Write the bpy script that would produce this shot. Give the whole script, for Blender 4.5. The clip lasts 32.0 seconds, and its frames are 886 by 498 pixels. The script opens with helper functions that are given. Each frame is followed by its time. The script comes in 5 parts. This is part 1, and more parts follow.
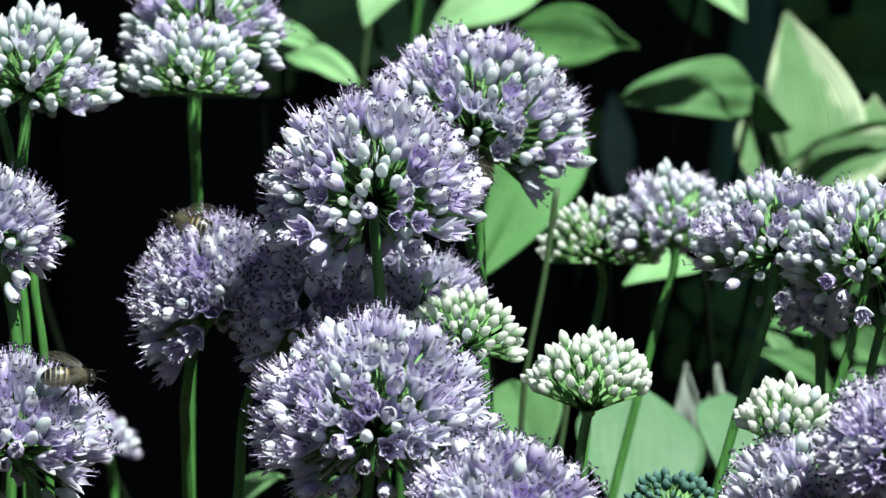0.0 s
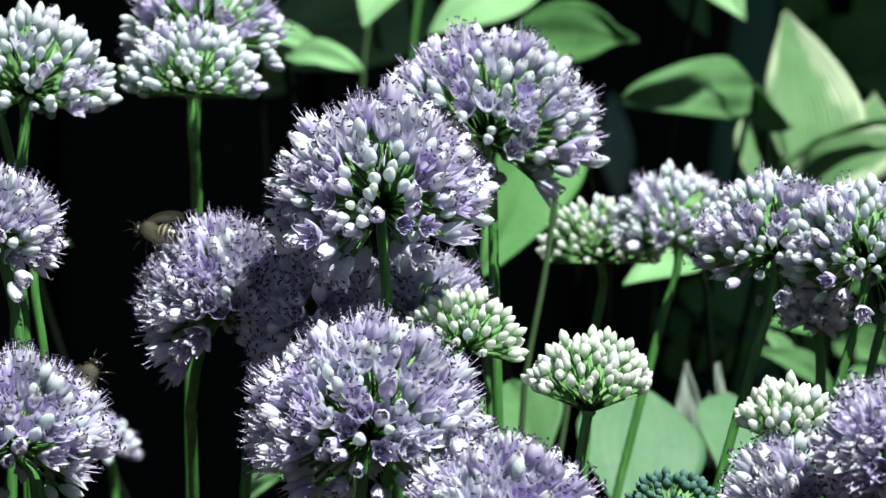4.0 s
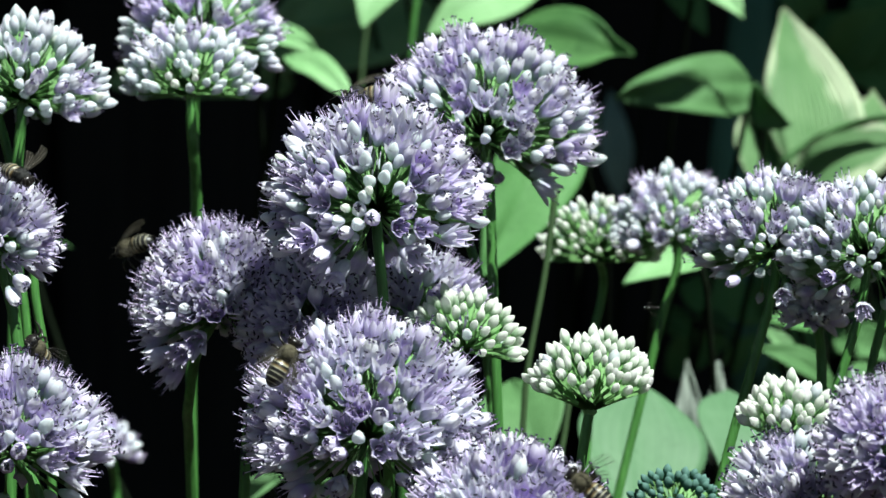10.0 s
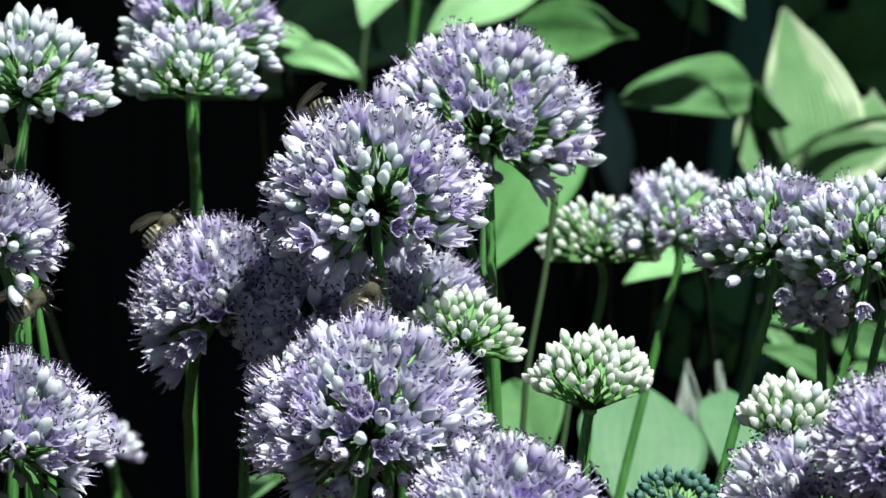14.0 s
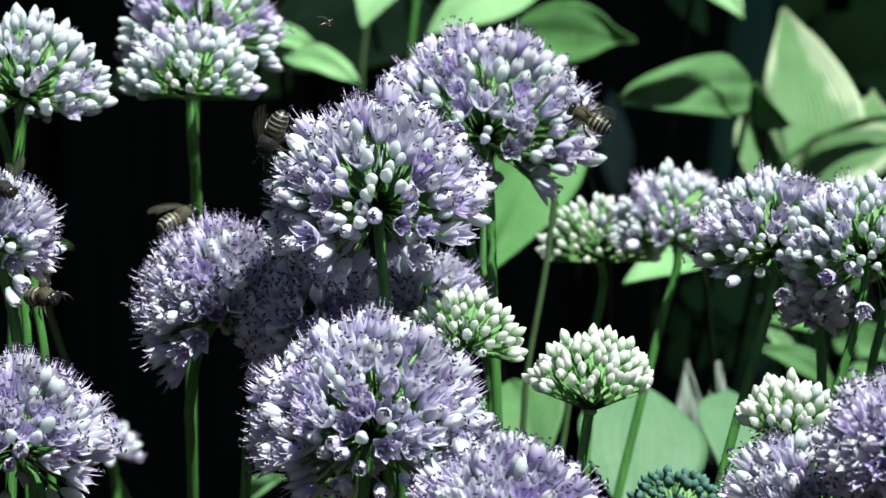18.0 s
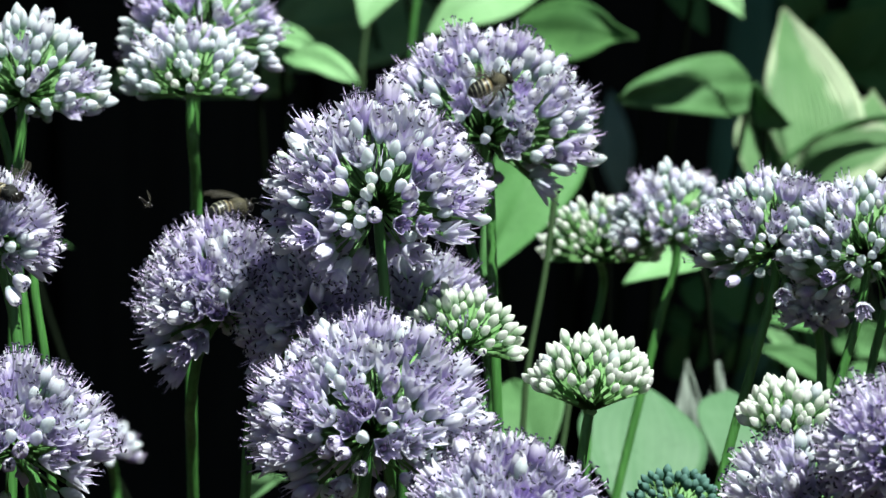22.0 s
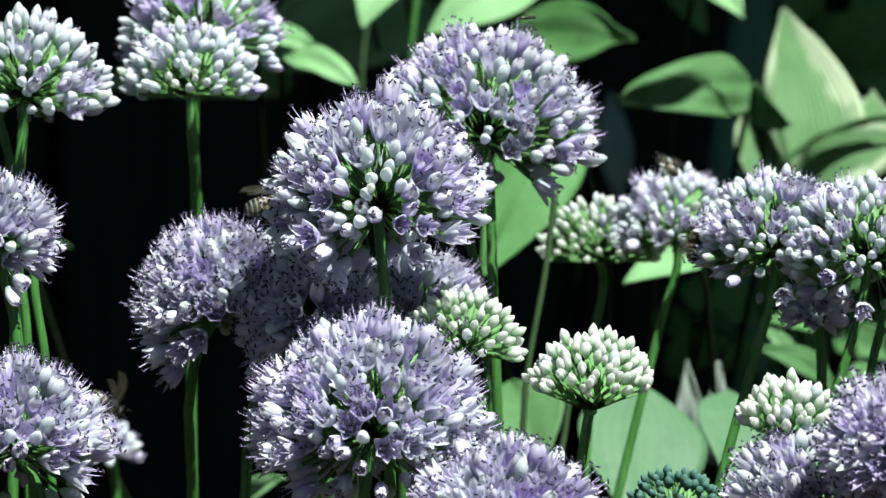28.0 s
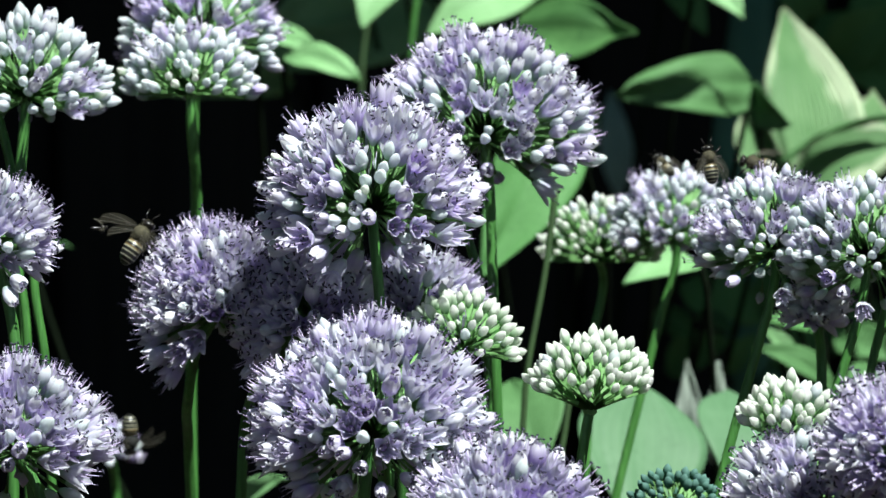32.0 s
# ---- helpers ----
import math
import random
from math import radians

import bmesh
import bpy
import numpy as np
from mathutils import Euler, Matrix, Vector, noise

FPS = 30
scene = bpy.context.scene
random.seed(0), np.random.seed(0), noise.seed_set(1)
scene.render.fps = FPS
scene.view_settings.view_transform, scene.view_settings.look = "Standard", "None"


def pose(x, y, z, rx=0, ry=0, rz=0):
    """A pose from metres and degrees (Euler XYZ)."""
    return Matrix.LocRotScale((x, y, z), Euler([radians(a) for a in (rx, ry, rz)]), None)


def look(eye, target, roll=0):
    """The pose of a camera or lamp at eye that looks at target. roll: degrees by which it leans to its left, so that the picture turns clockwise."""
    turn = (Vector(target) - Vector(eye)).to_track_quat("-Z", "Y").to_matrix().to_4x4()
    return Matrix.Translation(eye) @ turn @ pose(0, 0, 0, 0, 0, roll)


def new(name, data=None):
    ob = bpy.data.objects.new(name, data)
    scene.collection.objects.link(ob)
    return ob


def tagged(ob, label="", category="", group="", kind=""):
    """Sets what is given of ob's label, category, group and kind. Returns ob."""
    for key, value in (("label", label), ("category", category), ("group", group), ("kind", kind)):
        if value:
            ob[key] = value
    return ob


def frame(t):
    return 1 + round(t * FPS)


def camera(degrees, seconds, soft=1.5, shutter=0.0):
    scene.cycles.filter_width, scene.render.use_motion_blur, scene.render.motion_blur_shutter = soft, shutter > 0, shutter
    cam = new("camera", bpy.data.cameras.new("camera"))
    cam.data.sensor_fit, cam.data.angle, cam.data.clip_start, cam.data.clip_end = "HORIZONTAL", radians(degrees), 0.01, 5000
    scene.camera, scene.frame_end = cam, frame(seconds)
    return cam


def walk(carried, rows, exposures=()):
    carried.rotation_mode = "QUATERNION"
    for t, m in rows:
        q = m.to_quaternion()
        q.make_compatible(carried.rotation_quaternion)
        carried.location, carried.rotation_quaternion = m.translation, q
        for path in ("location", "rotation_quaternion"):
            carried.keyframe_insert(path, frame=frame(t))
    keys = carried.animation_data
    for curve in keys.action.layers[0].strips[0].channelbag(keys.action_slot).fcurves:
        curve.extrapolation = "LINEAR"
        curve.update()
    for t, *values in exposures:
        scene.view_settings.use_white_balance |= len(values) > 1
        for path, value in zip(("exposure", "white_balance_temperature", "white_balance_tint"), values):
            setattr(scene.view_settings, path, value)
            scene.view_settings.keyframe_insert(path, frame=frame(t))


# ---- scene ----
# The camera stands on a tripod, one metre from the flowers; it is levelled a little after the fourth second.
cam = camera(12.6, 32.0, soft=1.5)
EYE = (0, 0, 0.58)
AIM = (0, 1.0, 0.58 - math.tan(radians(5)))
cam.data.dof.use_dof = True
cam.data.dof.focus_distance = 0.98
cam.data.dof.aperture_fstop = 26
walk(cam, [(0, look(EYE, AIM, 0.62)), (0.4, look(EYE, AIM, 0.52)), (3.5, look(EYE, AIM, 0.52)), (5.4, look(EYE, AIM, 0.0)),
           (6.0, look(EYE, AIM, 0.0)), (32, look(EYE, AIM, 0.0))], [(0, 1.11, 6200, 0)])

# ---- light ----
TO_SUN = Vector((0.28, -0.36, 0.81)).normalized()
world = bpy.data.worlds.new("sky")
scene.world = world
world.use_nodes = True
wn = world.node_tree.nodes
sky = wn.new("ShaderNodeTexSky")
sky.sky_type = "NISHITA"
sky.sun_disc = False
sky.sun_elevation = math.asin(TO_SUN.z)
sky.sun_rotation = math.atan2(TO_SUN.x, TO_SUN.y)
world.node_tree.links.new(sky.outputs[0], wn["Background"].inputs[0])
wn["Background"].inputs[1].default_value = 0.017
sun = new("sun", bpy.data.lights.new("sun", "SUN"))
sun.data.energy, sun.data.angle, sun.data.color = 4.7, radians(0.53), (1.0, 0.97, 0.93)
sun.matrix_world = look((0, 0, 3), Vector((0, 0, 3)) - TO_SUN)


# ---- materials ----
class Mat:
    """A small builder of node materials."""

    def __init__(self, name, rough=0.5, spec=0.5, metal=0.0):
        self.m = bpy.data.materials.new(name)
        self.m.use_nodes = True
        self.t = self.m.node_tree
        self.b = self.t.nodes["Principled BSDF"]
        self.b.inputs["Roughness"].default_value = rough
        self.b.inputs["Specular IOR Level"].default_value = spec
        self.b.inputs["Metallic"].default_value = metal

    def node(self, kind, **put):
        n = self.t.nodes.new(kind)
        for key, value in put.items():
            n.inputs[key.replace("_", " ")].default_value = value
        return n

    def link(self, a, b):
        self.t.links.new(a, b)

    def noise(self, scale, detail=3, rough=0.5, stretch=(1, 1, 1), space="Object"):
        co = self.node("ShaderNodeTexCoord")
        mp = self.node("ShaderNodeMapping")
        mp.inputs["Scale"].default_value = stretch
        self.link(co.outputs[space], mp.inputs["Vector"])
        n = self.node("ShaderNodeTexNoise", Scale=scale, Detail=detail, Roughness=rough)
        self.link(mp.outputs[0], n.inputs["Vector"])
        return n.outputs["Fac"]

    def random(self):
        return self.node("ShaderNodeObjectInfo").outputs["Random"]

    def ramp(self, fac, stops):
        r = self.node("ShaderNodeValToRGB")
        while len(r.color_ramp.elements) < len(stops):
            r.color_ramp.elements.new(0.5)
        for e, (p, c) in zip(r.color_ramp.elements, stops):
            e.position, e.color = p, (*c, 1)
        self.link(fac, r.inputs[0])
        return r.outputs[0]

    def mix(self, a, b, fac, how="MIX"):
        n = self.t.nodes.new("ShaderNodeMix")
        n.data_type, n.blend_type = "RGBA", how
        for value, k in ((fac, 0), (a, 6), (b, 7)):
            if isinstance(value, (int, float)):
                n.inputs[k].default_value = value
            elif isinstance(value, tuple):
                n.inputs[k].default_value = (*value, 1)
            else:
                self.link(value, n.inputs[k])
        return n.outputs[2]

    def color(self, c):
        if isinstance(c, tuple):
            self.b.inputs["Base Color"].default_value = (*c, 1)
        else:
            self.link(c, self.b.inputs["Base Color"])
        self.c = c
        return self

    def bump(self, fac, strength=0.3, distance=0.001):
        n = self.node("ShaderNodeBump", Strength=strength, Distance=distance)
        self.link(fac, n.inputs["Height"])
        self.link(n.outputs[0], self.b.inputs["Normal"])
        return self

    def leafy(self, share, tint=(1, 1, 1)):
        """Light that passes through a thin blade."""
        tr = self.node("ShaderNodeBsdfTranslucent")
        if isinstance(self.c, tuple):
            tr.inputs[0].default_value = (*self.c, 1)
        else:
            self.link(self.mix(self.c, tint, 1.0, "MULTIPLY"), tr.inputs[0])
        mx = self.node("ShaderNodeMixShader")
        mx.inputs[0].default_value = share
        self.link(self.b.outputs[0], mx.inputs[1])
        self.link(tr.outputs[0], mx.inputs[2])
        self.link(mx.outputs[0], self.t.nodes["Material Output"].inputs[0])
        return self


def along(mat):
    """The generated coordinate along the piece's own axis."""
    co = mat.node("ShaderNodeTexCoord")
    sp = mat.node("ShaderNodeSeparateXYZ")
    mat.link(co.outputs["Generated"], sp.inputs[0])
    return sp.outputs[2]


def petal_material(name, low, pale, deep, green, share=0.44):
    """Petal: greenish at the foot, pale to deep lilac by piece, darker keel lines."""
    m = Mat(name, 0.62, 0.10)
    body = m.ramp(m.random(), [(0.0, pale), (0.45, tuple((a + b) / 2 for a, b in zip(pale, deep))), (0.86, deep), (1.0, tuple(c * d for c, d in zip(deep, (0.78, 0.70, 0.90))))])
    grain = m.noise(900, 3, 0.6, (1, 1, 0.25))
    body = m.mix(body, tuple(c * 0.82 for c in deep), m.ramp(grain, [(0.45, (0, 0, 0)), (0.75, (0.6, 0.6, 0.6))]))
    rise = along(m)
    body = m.mix(body, tuple(min(0.84, c * 1.08 + 0.03) for c in pale), m.ramp(rise, [(0.42, (0, 0, 0)), (0.78, (0.7, 0.7, 0.7))]))
    foot = m.ramp(rise, [(0.0, (1, 1, 1)), (low, (0, 0, 0))])
    m.color(m.mix(body, green, foot))
    m.bump(grain, 0.35, 0.0003)
    return m.leafy(share).m


PETAL = petal_material("petal", 0.35, (0.755, 0.78, 0.845), (0.58, 0.505, 0.775), (0.44, 0.57, 0.51), 0.38)
BUD_LILAC = petal_material("bud_lilac", 0.6, (0.70, 0.76, 0.77), (0.61, 0.59, 0.73), (0.33, 0.53, 0.36), 0.42)
BUD_WHITE = petal_material("bud_white", 0.62, (0.75, 0.805, 0.72), (0.65, 0.73, 0.61), (0.26, 0.48, 0.23), 0.5)
BUD_GREEN = petal_material("bud_green", 0.9, (0.13, 0.26, 0.22), (0.09, 0.19, 0.17), (0.06, 0.15, 0.11))


def plain(name, c, rough=0.5, spec=0.5, vary=0.25, scale=300.0, bump=0.2, metal=0.0, distance=0.0003):
    m = Mat(name, rough, spec, metal)
    n = m.noise(scale, 4, 0.6)
    m.color(m.mix(c, tuple(x * (1 - vary) for x in c), m.ramp(n, [(0.35, (0, 0, 0)), (0.7, (1, 1, 1))])))
    m.bump(n, bump, distance)
    return m


FILAMENT = plain("filament", (0.70, 0.58, 0.86), 0.5).m
ANTHER = plain("anther", (0.022, 0.018, 0.045), 0.6).m
OVARY = plain("ovary", (0.30, 0.22, 0.42), 0.5).m
PEDICEL = plain("pedicel", (0.20, 0.40, 0.14), 0.5, 0.25).leafy(0.3).m


def stem_material():
    m = Mat("stem_green", 0.42, 0.4)
    streak = m.noise(700, 4, 0.6, (1, 1, 0.03))
    blotch = m.noise(60, 3, 0.5)
    c = m.ramp(streak, [(0.3, (0.028, 0.092, 0.020)), (0.6, (0.064, 0.190, 0.040)), (0.85, (0.135, 0.32, 0.088))])
    m.color(m.mix(c, (0.07, 0.17, 0.05), m.ramp(blotch, [(0.55, (0, 0, 0)), (0.8, (0.6, 0.6, 0.6))])))
    m.bump(streak, 0.4, 0.0004)
    return m.m


STEM = stem_material()
STALK_OLIVE = plain("olive_stalk", (0.035, 0.075, 0.022), 0.6).m
# petiole green painted almost black, as if always in shade
STALK_SHADE = plain("shade_petiole", (0.006, 0.010, 0.005), 0.8, 0.05).m


def leaf_material(name, light, dark, vein, share=0.3, rough=0.38, relief=0.15, ribs=14, line=0.45, margin=None):
    """Leaf blade: the side veins run along the blade, with blotches; margin: the colour of an uneven variegated edge."""
    m = Mat(name, rough, 0.22)
    co = m.node("ShaderNodeUVMap")
    mp = m.node("ShaderNodeMapping")
    mp.inputs["Scale"].default_value = (ribs, 0.8, 1)
    m.link(co.outputs[0], mp.inputs["Vector"])
    w = m.node("ShaderNodeTexWave", Scale=0.5, Distortion=0.6, Detail=2.0)
    m.link(mp.outputs[0], w.inputs["Vector"])
    blotch = m.noise(45, 5, 0.6)
    fine = m.noise(420, 3, 0.6)
    c = m.mix(light, dark, m.ramp(blotch, [(0.3, (0, 0, 0)), (0.75, (1, 1, 1))]))
    c = m.mix(c, vein, m.ramp(w.outputs["Fac"], [(0.80 - line * 0.4, (0, 0, 0)), (0.97, (line, line, line))]))
    c = m.mix(c, tuple(x * 0.8 for x in dark), m.ramp(fine, [(0.55, (0, 0, 0)), (0.8, (0.5, 0.5, 0.5))]))
    if margin:
        sp = m.node("ShaderNodeSeparateXYZ")
        m.link(co.outputs[0], sp.inputs[0])
        edge = m.ramp(sp.outputs[0], [(0.0, (1, 1, 1)), (0.30, (0, 0, 0)), (0.62, (0, 0, 0)), (1.0, (1, 1, 1))])
        edge = m.mix(edge, m.ramp(m.noise(30, 4, 0.6, (1, 1, 0.4)), [(0.3, (0.1, 0.1, 0.1)), (0.7, (1, 1, 1))]), 0.5)
        c = m.mix(c, margin, m.ramp(edge, [(0.52, (0, 0, 0)), (0.68, (0.9, 0.9, 0.9))]))
    m.color(c)
    m.bump(w.outputs["Fac"], relief, 0.0015)
    return m.leafy(share, (1.0, 1.0, 0.7)).m


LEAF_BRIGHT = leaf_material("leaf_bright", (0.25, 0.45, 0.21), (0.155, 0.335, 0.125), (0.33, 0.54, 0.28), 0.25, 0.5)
LEAF_RIBBED = leaf_material("leaf_ribbed", (0.190, 0.330, 0.150), (0.100, 0.220, 0.082), (0.060, 0.150, 0.050), 0.25, 0.5, 0.5, 11, 0.6, (0.46, 0.55, 0.36))
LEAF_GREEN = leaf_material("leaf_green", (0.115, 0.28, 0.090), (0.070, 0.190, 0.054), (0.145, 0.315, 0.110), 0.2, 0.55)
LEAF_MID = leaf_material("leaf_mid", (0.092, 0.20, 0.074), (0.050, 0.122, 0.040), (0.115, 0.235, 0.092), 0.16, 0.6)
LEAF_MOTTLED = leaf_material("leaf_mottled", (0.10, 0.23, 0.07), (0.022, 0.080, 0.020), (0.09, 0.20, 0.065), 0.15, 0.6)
LEAF_BLUE = leaf_material("leaf_blue", (0.24, 0.39, 0.34), (0.16, 0.29, 0.25), (0.27, 0.42, 0.37), 0.1, 0.6)
LEAF_PALE = leaf_material("leaf_pale", (0.115, 0.22, 0.115), (0.075, 0.165, 0.078), (0.13, 0.245, 0.125), 0.2, 0.55, 0.05, 7, 0.2)
LEAF_GREY = leaf_material("leaf_grey", (0.34, 0.40, 0.34), (0.24, 0.30, 0.25), (0.40, 0.46, 0.40), 0.15, 0.8)


def soil_material():
    m = Mat("soil", 0.95, 0.2)
    a, b = m.noise(9, 6, 0.65), m.noise(120, 5, 0.7)
    c = m.ramp(a, [(0.3, (0.018, 0.013, 0.010)), (0.6, (0.035, 0.025, 0.018)), (0.8, (0.055, 0.042, 0.030))])
    m.color(m.mix(c, (0.015, 0.011, 0.008), m.ramp(b, [(0.4, (0, 0, 0)), (0.7, (0.8, 0.8, 0.8))])))
    return m.bump(b, 0.8, 0.01).m


SOIL = soil_material()


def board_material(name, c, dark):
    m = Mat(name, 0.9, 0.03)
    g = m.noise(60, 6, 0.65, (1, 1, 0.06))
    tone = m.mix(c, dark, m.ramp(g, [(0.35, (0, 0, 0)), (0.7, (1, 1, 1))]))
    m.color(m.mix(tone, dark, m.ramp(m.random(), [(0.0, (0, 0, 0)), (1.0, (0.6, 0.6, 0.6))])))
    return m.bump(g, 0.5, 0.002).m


# near-black board colour carries the deep shade behind the flowers
BOARD = board_material("shade_black_board", (0.020, 0.022, 0.021), (0.009, 0.010, 0.010))
POST = board_material("weathered_post", (0.11, 0.25, 0.18), (0.055, 0.14, 0.10))


def bee_materials():
    ab = Mat("bee_abdomen", 0.35, 0.5)
    co = ab.node("ShaderNodeTexCoord")
    sp = ab.node("ShaderNodeSeparateXYZ")
    ab.link(co.outputs["Generated"], sp.inputs[0])
    amber, black, pale = (0.15, 0.105, 0.04), (0.009, 0.009, 0.008), (0.30, 0.29, 0.21)
    stops = [(0.0, black), (0.11, black), (0.135, pale), (0.16, black), (0.26, black), (0.285, pale), (0.325, black), (0.43, black), (0.455, pale),
             (0.50, black), (0.58, black), (0.61, pale), (0.66, amber), (0.72, black), (0.77, black), (0.80, pale), (0.86, amber), (0.93, black)]
    ab.color(ab.ramp(sp.outputs[0], stops))
    ab.bump(ab.noise(2500, 3), 0.4, 0.0002)
    th = plain("bee_fuzz", (0.085, 0.078, 0.050), 0.9, 0.2, 0.5, 1500, 0.8).m
    bl = plain("bee_black", (0.012, 0.010, 0.009), 0.3, 0.5, 0.3, 900, 0.2).m
    wing = Mat("bee_wing", 0.15, 0.5)
    wing.color((0.13, 0.12, 0.09))
    wing.b.inputs["Alpha"].default_value = 0.12
    vein = plain("wing_vein", (0.045, 0.042, 0.034), 0.5).m
    sooty = plain("bee_sooty", (0.030, 0.031, 0.030), 0.8, 0.2, 0.5, 1500, 0.8).m
    return ab.m, th, bl, wing.m, vein, sooty


BEE_ABDOMEN, BEE_FUZZ, BEE_BLACK, BEE_WING, WING_VEIN, BEE_SOOTY = bee_materials()


# ---- mesh helpers ----
def mesh_of(name, bm, mats, smooth=True):
    me = bpy.data.meshes.new(name)
    bm.to_mesh(me)
    bm.free()
    for m in mats if isinstance(mats, (list, tuple)) else [mats]:
        me.materials.append(m)
    if smooth:
        me.polygons.foreach_set("use_smooth", [True] * len(me.polygons))
    return me


def part(name, bm, mats, parent, label=""):
    """One mesh under a thing or a part; bm may be a ready mesh."""
    me = bm if isinstance(bm, bpy.types.Mesh) else mesh_of(name, bm, mats)
    ob = new(name, me)
    ob.parent = parent
    return tagged(ob, label)


def tube(bm, points, radii, sides=8, ridge=0.0, mat=0, cap=True):
    """A tapering tube through points."""
    points = [Vector(p) for p in points]
    rings, side = [], Vector((1, 0.02, 0.01))
    for i, p in enumerate(points):
        d = (points[min(i + 1, len(points) - 1)] - points[max(i - 1, 0)]).normalized()
        if abs(d.dot(side)) > 0.95:
            side = Vector((0.02, 1, 0.01))
        a = (side - d * side.dot(d)).normalized()
        b = d.cross(a)
        side = a
        r = radii[i] if isinstance(radii, (list, tuple)) else radii
        ring = []
        for k in range(sides):
            t = 2 * math.pi * k / sides
            q = r * (1 + ridge * (k % 2))
            ring.append(bm.verts.new(p + a * math.cos(t) * q + b * math.sin(t) * q))
        rings.append(ring)
    for r0, r1 in zip(rings, rings[1:]):
        for k in range(sides):
            f = bm.faces.new((r0[k], r0[(k + 1) % sides], r1[(k + 1) % sides], r1[k]))
            f.material_index = mat
    if cap:
        for ring in (rings[0][::-1], rings[-1]):
            bm.faces.new(ring).material_index = mat
    return bm


def bezier(points, n):
    """Points along a smooth curve through the given ones."""
    pts = [Vector(p) for p in points]
    legs = [(b - a).normalized() for a, b in zip(pts, pts[1:])]
    ways = [legs[0]] + [(a + b).normalized() for a, b in zip(legs, legs[1:])] + [legs[-1]]
    out = []
    for i in range(len(pts) - 1):
        p, q = pts[i], pts[i + 1]
        size = (q - p).length
        for j in range(n):
            t = j / n
            out.append(p * (2 * t ** 3 - 3 * t * t + 1) + ways[i] * size * (t ** 3 - 2 * t * t + t) + q * (3 * t * t - 2 * t ** 3) + ways[i + 1] * size * (t ** 3 - t * t))
    return out + [pts[-1]]


def lathe(bm, profile, sides=10, centre=Vector(), mat=0, wave=0.0, lobes=3):
    """A body of revolution round z from (radius, height) pairs, with lobes."""
    rings = []
    for r, z in profile:
        rings.append([bm.verts.new(centre + Vector((math.cos(t) * r * (1 + wave * math.cos(lobes * t)), math.sin(t) * r * (1 + wave * math.cos(lobes * t)), z)))
                      for t in (2 * math.pi * k / sides for k in range(sides))])
    for r0, r1 in zip(rings, rings[1:]):
        for k in range(sides):
            bm.faces.new((r0[k], r0[(k + 1) % sides], r1[(k + 1) % sides], r1[k])).material_index = mat
    bm.faces.new(rings[0][::-1]).material_index = mat
    bm.faces.new(rings[-1]).material_index = mat
    return bm


def blob(bm, centre, size, mat=0, seg=10, turn=None):
    """An ellipsoid."""
    m = Matrix.Translation(centre) @ (turn or Matrix()) @ Matrix.Diagonal((*size, 1))
    made = bmesh.ops.create_uvsphere(bm, u_segments=seg, v_segments=max(5, seg * 2 // 3), radius=1, matrix=m)
    for v in made["verts"]:
        for f in v.link_faces:
            f.material_index = mat
    return bm


# ---- florets ----
def tepal(bm, turn, length, width, spread, curl, inset=0.0006, mat=0):
    """One narrow boat-shaped petal that rises from the foot, bulges and opens by spread degrees."""
    nu, nv = 4, 7
    grid = []
    for j in range(nv + 1):
        t = j / nv
        half = width * 0.5 * (0.42 + 0.58 * math.sin(math.pi / 2 * t / 0.45) if t < 0.45 else max(0.04, math.cos(math.pi / 2 * (t - 0.45) / 0.55)) ** 0.62)
        out = inset + length * (0.21 * math.sin(t * 1.5) + math.sin(radians(spread)) * t ** 1.6 * 0.62 + curl * t ** 3)
        z = length * t * math.cos(radians(spread) * t * 0.6)
        row = []
        for i in range(nu + 1):
            s = i / nu * 2 - 1
            lift = (1 - s * s) * half * 0.75
            row.append(bm.verts.new(turn @ Vector((out + lift - half * 0.5, s * half, z))))
        grid.append(row)
    for r0, r1 in zip(grid, grid[1:]):
        for a, b, c, d in zip(r0, r0[1:], r1[1:], r1):
            bm.faces.new((a, b, c, d)).material_index = mat


def open_floret(seed, spread, length=0.0080, reach=0.0106, stamens=6, wide=0.0033):
    rng = random.Random(seed)
    bm = bmesh.new()
    for k in range(6):
        turn = Matrix.Rotation(radians(60 * k + rng.uniform(-6, 6)), 3, "Z")
        tepal(bm, turn, length * rng.uniform(0.92, 1.06), wide, spread * rng.uniform(0.75, 1.25), 0.06 * rng.uniform(-0.5, 1.2), 0.0004 + 0.00025 * (k % 2))
    for k in range(stamens):
        t = radians(60 * k + 30 + rng.uniform(-12, 12))
        lean = rng.uniform(0.10, 0.26) + spread / 300
        top = Vector((math.cos(t) * lean, math.sin(t) * lean, 1)) * reach * rng.uniform(0.80, 1.08)
        foot = Vector((math.cos(t), math.sin(t), 0)) * 0.0006
        tube(bm, [foot, foot.lerp(top, 0.55) + Vector((math.cos(t), math.sin(t), 0)) * 0.0002, top], [0.00013, 0.00011, 0.00009], 4, mat=1, cap=False)
        blob(bm, top, (0.00078, 0.00025, 0.00025), 2, 5, Matrix.Rotation(t + rng.uniform(-1, 1), 4, "Z") @ Matrix.Rotation(rng.uniform(-0.6, 0.6), 4, "Y"))
    blob(bm, Vector((0, 0, 0.0012)), (0.0010, 0.0010, 0.0012), 3, 7)
    return mesh_of("floret", bm, [PETAL, FILAMENT, ANTHER, OVARY])


